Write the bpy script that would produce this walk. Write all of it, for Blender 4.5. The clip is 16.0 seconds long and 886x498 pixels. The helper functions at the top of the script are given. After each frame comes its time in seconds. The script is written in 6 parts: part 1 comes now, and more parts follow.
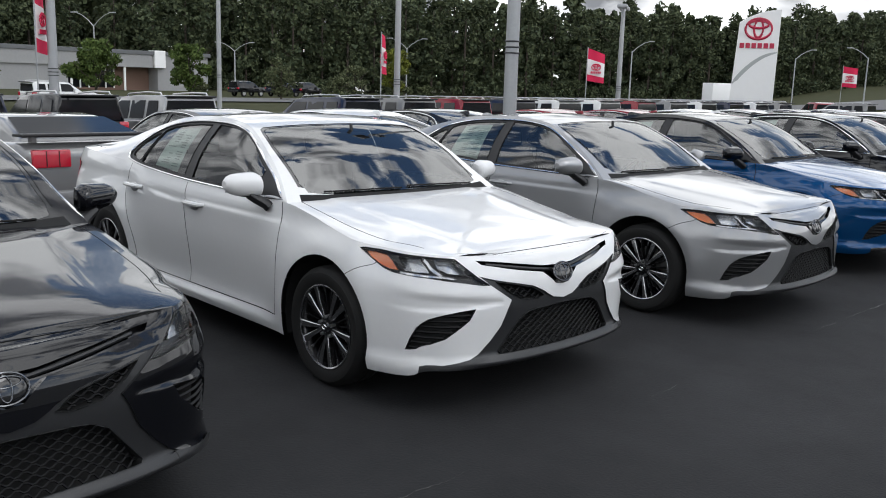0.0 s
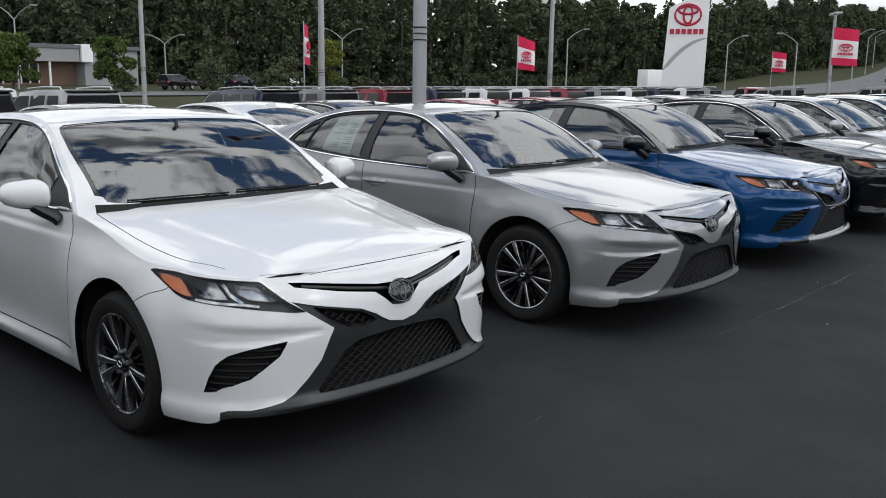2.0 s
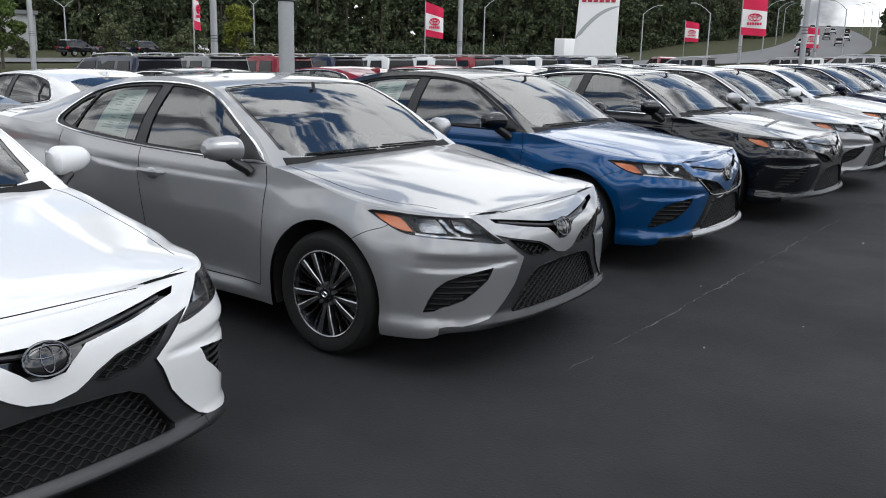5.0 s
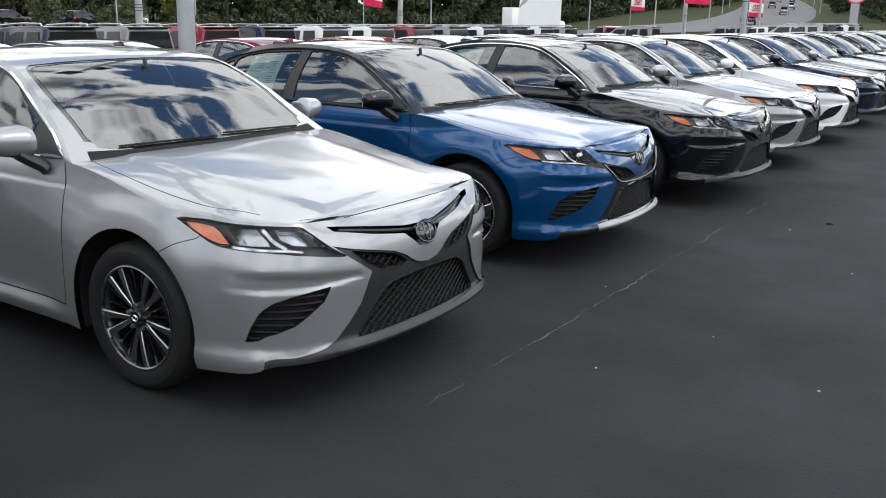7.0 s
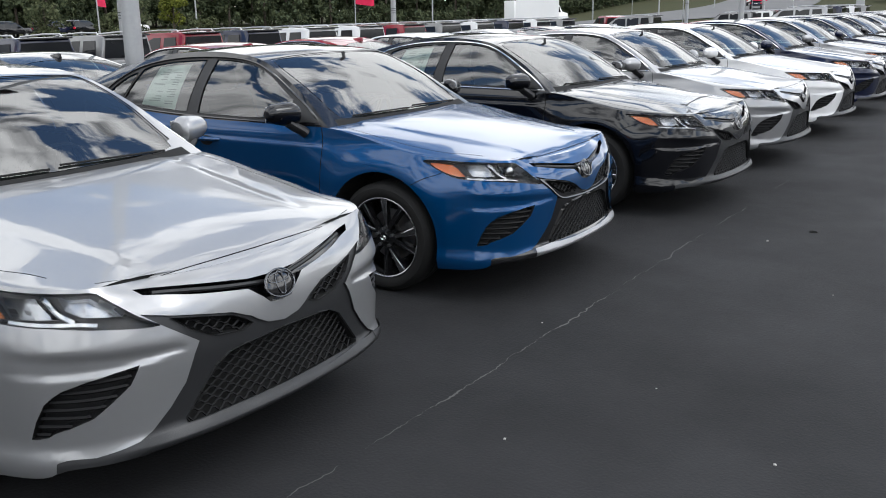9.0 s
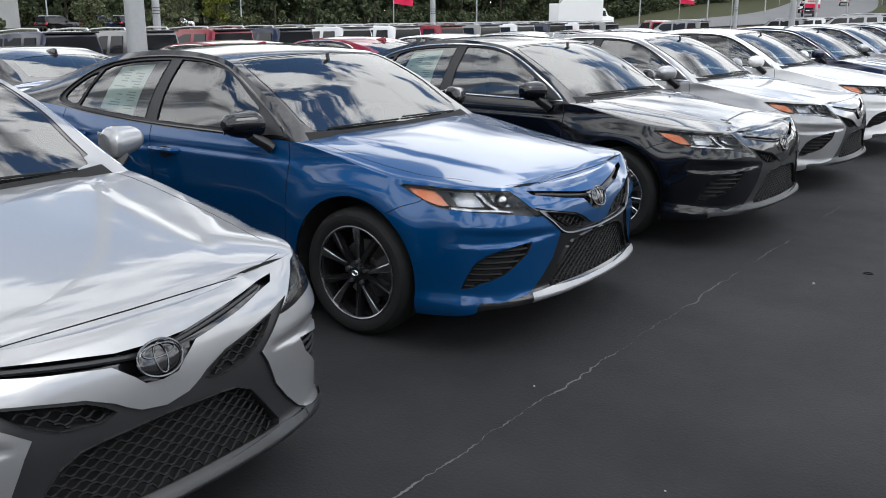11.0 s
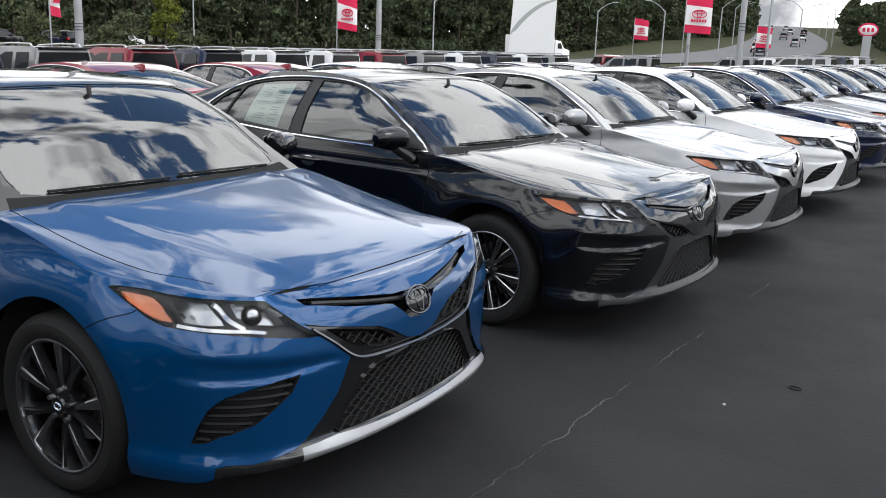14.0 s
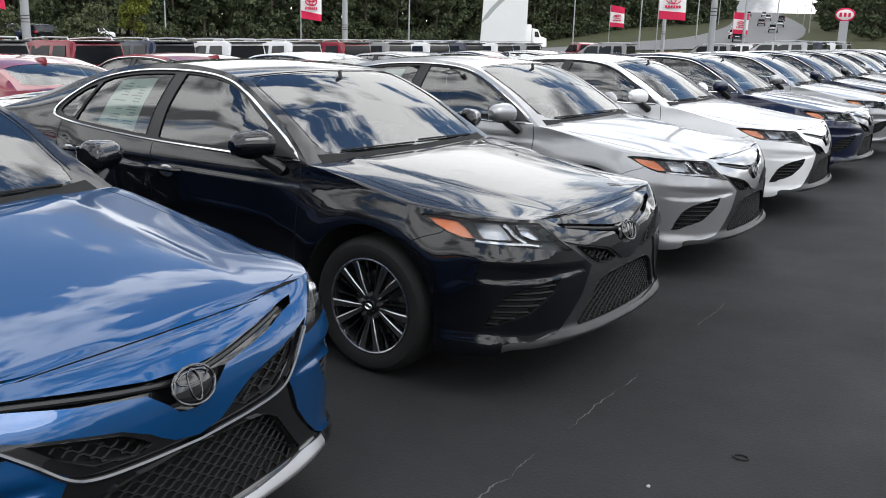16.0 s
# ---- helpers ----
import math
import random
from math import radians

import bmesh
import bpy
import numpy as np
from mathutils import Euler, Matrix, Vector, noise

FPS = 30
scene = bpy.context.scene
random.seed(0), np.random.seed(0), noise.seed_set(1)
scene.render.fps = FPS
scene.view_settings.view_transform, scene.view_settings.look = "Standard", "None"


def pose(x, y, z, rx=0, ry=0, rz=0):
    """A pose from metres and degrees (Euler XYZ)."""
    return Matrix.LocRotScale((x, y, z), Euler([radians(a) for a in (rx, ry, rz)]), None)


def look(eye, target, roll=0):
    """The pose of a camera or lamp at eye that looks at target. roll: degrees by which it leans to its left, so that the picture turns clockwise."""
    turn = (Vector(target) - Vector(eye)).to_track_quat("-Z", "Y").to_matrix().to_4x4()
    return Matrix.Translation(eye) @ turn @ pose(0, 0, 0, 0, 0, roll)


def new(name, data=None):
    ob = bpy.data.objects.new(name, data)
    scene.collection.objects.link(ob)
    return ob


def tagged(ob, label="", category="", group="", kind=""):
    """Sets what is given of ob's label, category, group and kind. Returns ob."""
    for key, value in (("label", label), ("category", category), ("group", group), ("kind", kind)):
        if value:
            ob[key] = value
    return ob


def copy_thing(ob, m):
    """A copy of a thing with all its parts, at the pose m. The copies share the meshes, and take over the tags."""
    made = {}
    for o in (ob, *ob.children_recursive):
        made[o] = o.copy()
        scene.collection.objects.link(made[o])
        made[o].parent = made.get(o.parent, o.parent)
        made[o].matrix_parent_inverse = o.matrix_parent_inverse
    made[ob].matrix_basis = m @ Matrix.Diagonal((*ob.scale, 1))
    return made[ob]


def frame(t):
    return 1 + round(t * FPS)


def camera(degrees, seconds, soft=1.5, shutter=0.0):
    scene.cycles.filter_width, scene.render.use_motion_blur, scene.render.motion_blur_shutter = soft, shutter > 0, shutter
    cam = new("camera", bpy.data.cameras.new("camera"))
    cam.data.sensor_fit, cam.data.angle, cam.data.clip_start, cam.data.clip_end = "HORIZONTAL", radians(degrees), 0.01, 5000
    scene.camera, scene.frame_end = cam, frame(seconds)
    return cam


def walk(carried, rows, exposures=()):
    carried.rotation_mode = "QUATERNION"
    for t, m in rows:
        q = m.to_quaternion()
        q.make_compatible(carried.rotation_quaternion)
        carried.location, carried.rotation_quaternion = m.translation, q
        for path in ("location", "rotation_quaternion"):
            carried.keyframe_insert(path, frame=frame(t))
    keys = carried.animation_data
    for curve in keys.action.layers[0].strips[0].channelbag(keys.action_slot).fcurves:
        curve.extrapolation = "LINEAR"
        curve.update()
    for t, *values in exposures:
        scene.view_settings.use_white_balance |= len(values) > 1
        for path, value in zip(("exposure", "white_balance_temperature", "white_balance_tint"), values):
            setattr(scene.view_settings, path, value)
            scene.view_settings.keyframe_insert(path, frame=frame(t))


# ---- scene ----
cam = camera(52.5, 16.0, soft=1.0)
METRES, EYE, TILT, LEAN, TURN = 8.3, 1.69, 0.0, 0.0, 45.0
ROWS = [
    (0.0, 0.0, 0.0, 0.0, 0.32, -10.56, -1.73),
    (0.5, 0.0085, 0.0375, -0.0019, 0.33, -10.6, -1.74),
    (1.0, 0.0261, 0.0576, -0.0011, -2.9, -11.38, -1.38),
    (1.5, 0.0527, 0.0737, -0.0005, -3.46, -11.19, -1.13),
    (2.0, 0.0711, 0.0908, -0.0014, -3.38, -11.08, -0.94),
    (2.5, 0.0823, 0.1276, -0.0007, -3.43, -11.07, -0.94),
    (3.0, 0.0946, 0.15, -0.001, -3.39, -11.09, -0.93),
    (3.5, 0.1212, 0.168, -0.0017, -3.52, -11.1, -0.81),
    (4.0, 0.1422, 0.1849, -0.0004, -3.5, -11.17, -0.69),
    (4.5, 0.1549, 0.2177, -0.0037, -6.22, -12.08, -1.19),
    (7.0, 0.2499, 0.3329, -0.003, -11.31, -14.71, -1.25),
    (7.5, 0.2691, 0.3492, -0.0043, -13.51, -14.83, -1.45),
    (8.0, 0.2974, 0.3675, -0.002, -12.81, -14.77, -0.44),
    (10.5, 0.3795, 0.4843, -0.0022, -8.58, -15.27, 0.07),
    (11.0, 0.3919, 0.5106, -0.005, -8.09, -14.86, -0.17),
    (11.5, 0.4064, 0.5485, -0.004, -8.42, -14.26, -0.79),
    (12.0, 0.4209, 0.5666, -0.0046, -8.32, -14.23, -0.76),
    (12.5, 0.4473, 0.5861, -0.0026, -6.64, -12.93, -0.23),
    (13.0, 0.469, 0.6084, -0.0053, -6.71, -12.9, -0.58),
    (13.5, 0.4857, 0.6458, -0.0039, -8.39, -12.89, -1.79),
    (14.0, 0.5051, 0.6663, -0.0036, -10.45, -13.14, -2.13),
    (14.5, 0.5387, 0.6878, -0.0034, -10.72, -13.17, -2.13),
    (15.0, 0.5591, 0.7108, -0.0053, -11.17, -13.35, -2.05),
    (15.5, 0.5744, 0.7509, -0.0043, -12.42, -13.18, -2.14),
    (16.0, 0.5901, 0.7725, -0.0056, -11.69, -13.73, -1.55),
]
walk(cam, [(t, pose(0, 0, EYE, TILT, LEAN, TURN) @ pose(METRES * x, METRES * y, METRES * z, 90 + pitch, roll, yaw)) for t, x, y, z, yaw, pitch, roll in ROWS],
     [(0.0, -0.47, 6150, 10), (1.2, -0.52, 6150, 10), (3.0, -0.70, 6150, 10), (4.5, -0.46, 6150, 10), (7.0, -0.06, 6150, 10), (8.2, -0.08, 6150, 10), (10.5, -0.02, 6150, 10), (13.5, -0.05, 6200, 10), (16.0, -0.02, 6250, 10)])

# the sky: broken bright cloud, with a soft sun behind it
SUN_ELEV, SUN_AZ = 48.0, 14.0
world = bpy.data.worlds.new("cloudy_sky")
scene.world = world
world.use_nodes = True
wn, wl = world.node_tree.nodes, world.node_tree.links
sky = wn.new("ShaderNodeTexSky")
sky.sky_type, sky.sun_disc = "NISHITA", False
sky.sun_elevation, sky.sun_rotation = radians(SUN_ELEV), radians(90 - SUN_AZ)
sky.air_density, sky.dust_density = 1.0, 0.6
coord = wn.new("ShaderNodeTexCoord")
mapping = wn.new("ShaderNodeMapping")
mapping.inputs["Scale"].default_value = (1.0, 1.0, 1.7)
mapping.inputs["Location"].default_value = (0.35, 0.1, 0.2)
clouds = wn.new("ShaderNodeTexNoise")
clouds.inputs["Scale"].default_value, clouds.inputs["Detail"].default_value = 3.6, 12.0
clouds.inputs["Roughness"].default_value, clouds.inputs["Distortion"].default_value = 0.6, 0.3
cover = wn.new("ShaderNodeValToRGB")
cover.color_ramp.elements[0].position, cover.color_ramp.elements[1].position = 0.43, 0.475
billow = wn.new("ShaderNodeTexNoise")
billow.inputs["Scale"].default_value, billow.inputs["Detail"].default_value = 5.0, 10.0
shade = wn.new("ShaderNodeValToRGB")
shade.color_ramp.elements[0].position, shade.color_ramp.elements[1].position = 0.38, 0.52
shade.color_ramp.elements[0].color, shade.color_ramp.elements[1].color = (5.4, 5.5, 5.7, 1), (30.0, 29.6, 28.6, 1)
blend = wn.new("ShaderNodeMix")
blend.data_type = "RGBA"
wl.new(coord.outputs["Generated"], mapping.inputs["Vector"])
wl.new(mapping.outputs["Vector"], clouds.inputs["Vector"])
wl.new(mapping.outputs["Vector"], billow.inputs["Vector"])
wl.new(clouds.outputs["Fac"], cover.inputs["Fac"])
wl.new(billow.outputs["Fac"], shade.inputs["Fac"])
# haze and cloud close up towards the horizon
height = wn.new("ShaderNodeSeparateXYZ")
closing = wn.new("ShaderNodeMapRange")
closing.inputs["From Min"].default_value, closing.inputs["From Max"].default_value = 0.14, 0.40
closing.inputs["To Min"].default_value, closing.inputs["To Max"].default_value = 1.0, 0.0
fuller = wn.new("ShaderNodeMath")
fuller.operation = "MAXIMUM"
wl.new(coord.outputs["Generated"], height.inputs[0])
wl.new(height.outputs["Z"], closing.inputs["Value"])
wl.new(closing.outputs[0], fuller.inputs[0])
wl.new(cover.outputs["Color"], fuller.inputs[1])
wl.new(fuller.outputs[0], blend.inputs[0])
clear_sky = wn.new("ShaderNodeVectorMath")
clear_sky.operation = "MULTIPLY"
clear_sky.inputs[1].default_value = (1.9, 2.15, 2.3)
wl.new(sky.outputs["Color"], clear_sky.inputs[0])
wl.new(clear_sky.outputs["Vector"], blend.inputs[6])
# the cloud thins and brightens towards the sun
towards = wn.new("ShaderNodeVectorMath")
towards.operation = "DOT_PRODUCT"
ce = math.cos(radians(SUN_ELEV))
towards.inputs[1].default_value = (ce * math.cos(radians(SUN_AZ)), ce * math.sin(radians(SUN_AZ)), math.sin(radians(SUN_ELEV)))
lit = wn.new("ShaderNodeMapRange")
lit.interpolation_type = "SMOOTHSTEP"
lit.inputs["From Min"].default_value, lit.inputs["From Max"].default_value = -0.6, 1.0
lit.inputs["To Min"].default_value, lit.inputs["To Max"].default_value = 0.85, 1.2
scaled_cloud = wn.new("ShaderNodeVectorMath")
scaled_cloud.operation = "SCALE"
wl.new(coord.outputs["Generated"], towards.inputs[0])
wl.new(towards.outputs["Value"], lit.inputs["Value"])
wl.new(shade.outputs["Color"], scaled_cloud.inputs[0])
wl.new(lit.outputs[0], scaled_cloud.inputs["Scale"])
wl.new(scaled_cloud.outputs["Vector"], blend.inputs[7])
wl.new(blend.outputs[2], wn["Background"].inputs["Color"])
wn["Background"].inputs["Strength"].default_value = 0.085
sun = new("sun", bpy.data.lights.new("sun", "SUN"))
sun.data.energy, sun.data.angle, sun.data.color = 0.8, radians(22), (1.0, 0.97, 0.93)
sun.matrix_world = look((60 * math.cos(radians(SUN_AZ)), 60 * math.sin(radians(SUN_AZ)), 60 * math.tan(radians(SUN_ELEV))), (0, 0, 0))


# ---- materials ----
def material(name, colour, rough=0.5, metal=0.0, coat=0.0, grain=0.0, scale=40.0, bump=0.0, second=None, spec=0.5, stain=0.0):
    """A surface with fine grain, broad stains and relief, all sized in metres."""
    m = bpy.data.materials.new(name)
    m.use_nodes = True
    n, l = m.node_tree.nodes, m.node_tree.links
    b = n["Principled BSDF"]
    b.inputs["Base Color"].default_value = (*colour, 1)
    b.inputs["Roughness"].default_value, b.inputs["Metallic"].default_value = rough, metal
    b.inputs["Coat Weight"].default_value, b.inputs["Coat Roughness"].default_value = coat, 0.03
    b.inputs["Specular IOR Level"].default_value = spec
    if grain or bump or stain:
        tc = n.new("ShaderNodeTexCoord")
        fine = n.new("ShaderNodeTexNoise")
        fine.inputs["Scale"].default_value, fine.inputs["Detail"].default_value = scale, 6.0
        l.new(tc.outputs["Object"], fine.inputs["Vector"])
        broad = n.new("ShaderNodeTexNoise")
        broad.inputs["Scale"].default_value, broad.inputs["Detail"].default_value = scale * 0.04, 5.0
        l.new(tc.outputs["Object"], broad.inputs["Vector"])
        other = second or tuple(c * 0.55 for c in colour)
        mix = n.new("ShaderNodeMix")
        mix.data_type = "RGBA"
        mix.inputs[6].default_value, mix.inputs[7].default_value = (*colour, 1), (*other, 1)
        amount = n.new("ShaderNodeMath")
        amount.operation = "MULTIPLY_ADD"
        l.new(fine.outputs["Fac"], amount.inputs[0])
        amount.inputs[1].default_value = grain
        scaled = n.new("ShaderNodeMath")
        scaled.operation = "MULTIPLY"
        l.new(broad.outputs["Fac"], scaled.inputs[0])
        scaled.inputs[1].default_value = stain
        l.new(scaled.outputs[0], amount.inputs[2])
        l.new(amount.outputs[0], mix.inputs[0])
        l.new(mix.outputs[2], b.inputs["Base Color"])
        if bump:
            bp = n.new("ShaderNodeBump")
            bp.inputs["Strength"].default_value, bp.inputs["Distance"].default_value = bump, 0.01
            l.new(fine.outputs["Fac"], bp.inputs["Height"])
            l.new(bp.outputs["Normal"], b.inputs["Normal"])
    return m


def paint(name, colour, metal=0.0, rough=0.35):
    m = material(name, colour, rough, metal, coat=1.0, grain=0.12 if metal else 0.05, scale=900.0, stain=0.08, spec=0.05)
    m.node_tree.nodes["Principled BSDF"].inputs["Coat Roughness"].default_value = 0.012
    return m


def glass(name, tint, clear):
    """Tinted pane: clear where looked through squarely, mirror-like at a slant."""
    m = bpy.data.materials.new(name)
    m.use_nodes = True
    n, l = m.node_tree.nodes, m.node_tree.links
    n.remove(n["Principled BSDF"])
    see, gloss, mix, fres = n.new("ShaderNodeBsdfTransparent"), n.new("ShaderNodeBsdfGlossy"), n.new("ShaderNodeMixShader"), n.new("ShaderNodeFresnel")
    see.inputs["Color"].default_value = (*tint, 1)
    gloss.inputs["Roughness"].default_value = 0.02
    fres.inputs["IOR"].default_value = clear
    l.new(fres.outputs[0], mix.inputs[0])
    l.new(see.outputs[0], mix.inputs[1])
    l.new(gloss.outputs[0], mix.inputs[2])
    l.new(mix.outputs[0], n["Material Output"].inputs["Surface"])
    return m


PAINT_WHITE = paint("paint_white", (0.70, 0.70, 0.70))
PAINT_SILVER = paint("paint_silver", (0.33, 0.332, 0.338), 0.6, 0.33)
PAINT_BLUE = paint("paint_blue", (0.0008, 0.052, 0.168), 0.45, 0.30)
PAINT_BLACK = paint("paint_black", (0.0025, 0.0028, 0.0045), 0.0, 0.35)
PAINT_NAVY = paint("paint_navy", (0.008, 0.012, 0.035), 0.3, 0.3)
PAINT_GREY = paint("paint_grey", (0.20, 0.20, 0.20), 0.6, 0.36)
PAINT_RED = paint("paint_red", (0.20, 0.004, 0.014), 0.25, 0.3)
GLASS_CAR = glass("car_glass", (0.62, 0.68, 0.67), 2.6)
GLASS_SIDE = glass("side_glass", (0.74, 0.82, 0.79), 2.25)
GLASS_LAMP = glass("lamp_lens", (0.95, 0.955, 0.96), 1.28)
TRIM = material("black_trim", (0.012, 0.012, 0.013), 0.5, grain=0.3, scale=300, bump=0.1)
FRAME_GREY = material("dark_grey_bumper_plastic", (0.019, 0.0195, 0.021), 0.42, grain=0.2, scale=400, bump=0.08)
MESH_BLACK = material("grille_black", (0.0035, 0.0035, 0.004), 0.55, spec=0.2)
BRIGHT_LIP = material("bright_lip", (0.36, 0.36, 0.37), 0.4, 0.6, grain=0.15, scale=200)
GLOSS_BLACK = material("gloss_black", (0.006, 0.006, 0.007), 0.12, coat=0.6)
SEAM = material("panel_gap", (0.006, 0.006, 0.006), 0.9)
LAMP_CHROME = material("lamp_chrome", (0.46, 0.47, 0.48), 0.16, 1.0)
CHROME = material("chrome", (0.78, 0.79, 0.80), 0.10, 1.0)
SMOKED_CHROME = material("smoked_chrome", (0.12, 0.123, 0.13), 0.2, 1.0)
SATIN = material("satin_metal", (0.55, 0.55, 0.56), 0.28, 1.0, grain=0.2, scale=300)
RUBBER = material("tyre_rubber", (0.009, 0.009, 0.009), 0.75, grain=0.5, scale=120, bump=0.2, second=(0.018, 0.0175, 0.0165), spec=0.3)
RIM_BLACK = material("rim_black", (0.010, 0.010, 0.011), 0.25, 0.2, coat=0.5)
MACHINED = material("machined_alloy", (0.46, 0.46, 0.47), 0.25, 1.0, grain=0.15, scale=500)
BRAKE = material("brake_metal", (0.35, 0.34, 0.33), 0.4, 1.0, grain=0.4, scale=80)
AMBER = material("amber_reflector", (0.70, 0.20, 0.05), 0.25, coat=0.8, grain=0.3, scale=200)
LAMP_RED = material("tail_lamp_red", (0.45, 0.012, 0.03), 0.15, coat=0.9, grain=0.25, scale=120)
REFLECTOR = material("lamp_reflector", (0.44, 0.45, 0.465), 0.22, 1.0, grain=0.4, scale=60)
LAMP_DARK = material("lamp_housing", (0.012, 0.012, 0.013), 0.35)
INTERIOR = material("seat_cloth", (0.035, 0.034, 0.034), 0.85, grain=0.5, scale=150, bump=0.2)
PAPER = material("window_paper", (0.80, 0.86, 0.82), 0.7, grain=0.1, scale=30)
INK = material("grey_print", (0.36, 0.42, 0.40), 0.8)


# ---- building blocks ----
def mesh_object(name, verts, faces, mat, parent=None, label="", smooth=True, normals=None):
    me = bpy.data.meshes.new(name)
    me.from_pydata([tuple(v) for v in verts], [], faces)
    me.materials.append(mat)
    me.polygons.foreach_set("use_smooth", [smooth] * len(me.polygons))
    me.validate()
    if normals is not None:
        me.normals_split_custom_set_from_vertices([tuple(n) for n in normals])
    ob = new(name, me)
    ob.parent = parent
    return tagged(ob, label)


def part(name, bm, mat, parent=None, label="", smooth=False):
    me = bpy.data.meshes.new(name)
    bm.to_mesh(me)
    bm.free()
    me.materials.append(mat)
    if smooth:
        me.polygons.foreach_set("use_smooth", [True] * len(me.polygons))
        me.set_sharp_from_angle(angle=radians(38))
    ob = new(name, me)
    ob.parent = parent
    return tagged(ob, label)


def thing(name, label, category, group="", kind=""):
    return tagged(new(name), label, category, group, kind)


def add_box(bm, x0, x1, y0, y1, z0, z1, bevel=0.0, m=None):
    out = bmesh.ops.create_cube(bm, size=1)
    vs = out["verts"]
    for v in vs:
        v.co = Vector(((x0 + x1) / 2 + v.co.x * (x1 - x0), (y0 + y1) / 2 + v.co.y * (y1 - y0), (z0 + z1) / 2 + v.co.z * (z1 - z0)))
    if bevel:
        es = list({e for v in vs for e in v.link_edges})
        r = bmesh.ops.bevel(bm, geom=es, offset=bevel, segments=2, affect="EDGES", profile=0.6)
        vs = list({v for f in r["faces"] for v in f.verts} | {v for v in vs if v.is_valid})
    if m:
        bmesh.ops.transform(bm, matrix=m, verts=vs)
    return bm


def add_tube(bm, pts, r, sides=6, closed=False, flat=1.0):
    """A round bar through points; r is a number or one radius for each point; flat squashes it upright."""
    pts = [Vector(p) for p in pts]
    n = len(pts)
    rings = []
    for i, p in enumerate(pts):
        a, b = pts[i - 1 if (i or closed) else 0], pts[(i + 1) % n if (closed or i < n - 1) else i]
        d = (b - a).normalized() if (b - a).length > 1e-9 else Vector((0, 0, 1))
        up = Vector((0, 0, 1)) if abs(d.z) < 0.95 else Vector((1, 0, 0))
        s = d.cross(up).normalized()
        t = s.cross(d)
        rr = r[i] if isinstance(r, (list, tuple)) else r
        rings.append([bm.verts.new(p + s * rr * math.cos(k * math.tau / sides) + t * rr * flat * math.sin(k * math.tau / sides)) for k in range(sides)])
    for i in range(n if closed else n - 1):
        a, b = rings[i], rings[(i + 1) % n]
        for k in range(sides):
            bm.faces.new((a[k], a[(k + 1) % sides], b[(k + 1) % sides], b[k]))
    if not closed:
        bm.faces.new(rings[0][::-1])
        bm.faces.new(rings[-1])
    return bm


def add_lathe(bm, profile, seg=48, axis="y"):
    """Profile rows of (radius, along) turned about an axis."""
    rings = []
    for r, h in profile:
        ring = []
        for k in range(seg):
            c, s = r * math.cos(k * math.tau / seg), r * math.sin(k * math.tau / seg)
            ring.append(bm.verts.new((c, h, s) if axis == "y" else (c, s, h)))
        rings.append(ring)
    for a, b in zip(rings, rings[1:]):
        for k in range(seg):
            bm.faces.new((a[k], a[(k + 1) % seg], b[(k + 1) % seg], b[k]))
    return bm


def tapered(bm, rows, bevel=0.05):
    """A closed body from rows of (x, half width low, half width high, z low, z high)."""
    rings = [[bm.verts.new((x, s * w, z)) for s, w, z in ((-1, w0, z0), (1, w0, z0), (1, w1, z1), (-1, w1, z1))] for x, w0, w1, z0, z1 in rows]
    for a, b in zip(rings, rings[1:]):
        for k in range(4):
            bm.faces.new((a[k], a[(k + 1) % 4], b[(k + 1) % 4], b[k]))
    bm.faces.new(rings[0][::-1])
    bm.faces.new(rings[-1])
    bmesh.ops.recalc_face_normals(bm, faces=bm.faces[:])
    if bevel:
        es = [e for e in bm.edges if e.calc_face_angle(0) > 0.35]
        bmesh.ops.bevel(bm, geom=es, offset=bevel, segments=3, affect="EDGES", profile=0.6)
    return bm


def smooth_line(pts, n=8):
    """Catmull-Rom curve through points."""
    p = [np.array(q, float) for q in pts]
    p = [2 * p[0] - p[1]] + p + [2 * p[-1] - p[-2]]
    out = []
    for a, b, c, d in zip(p, p[1:], p[2:], p[3:]):
        for k in range(n):
            t = k / n
            out.append(0.5 * (2 * b + (c - a) * t + (2 * a - 5 * b + 4 * c - d) * t * t + (3 * b - a - 3 * c + d) * t ** 3))
    out.append(p[-2])
    return np.array(out)


def rounded(poly, times=2, keep=0.22):
    """Cut the corners of a closed outline."""
    for _ in range(times):
        out = []
        for a, b in zip(poly, poly[1:] + poly[:1]):
            out.append((a[0] + (b[0] - a[0]) * keep, a[1] + (b[1] - a[1]) * keep))
            out.append((b[0] - (b[0] - a[0]) * keep, b[1] - (b[1] - a[1]) * keep))
        poly = out
    return poly


def ribbon(pts, w):
    """A narrow closed outline along a line."""
    p = np.array(pts, float)
    d = np.gradient(p, axis=0)
    nrm = np.stack([-d[:, 1], d[:, 0]], 1)
    nrm /= np.maximum(np.linalg.norm(nrm, axis=1, keepdims=True), 1e-9)
    return [tuple(q) for q in p + nrm * w / 2] + [tuple(q) for q in (p - nrm * w / 2)[::-1]]


def inside(x, y, poly):
    hit = False
    for (x0, y0), (x1, y1) in zip(poly, poly[1:] + poly[:1]):
        if (y0 > y) != (y1 > y) and x < (x1 - x0) * (y - y0) / (y1 - y0) + x0:
            hit = not hit
    return hit


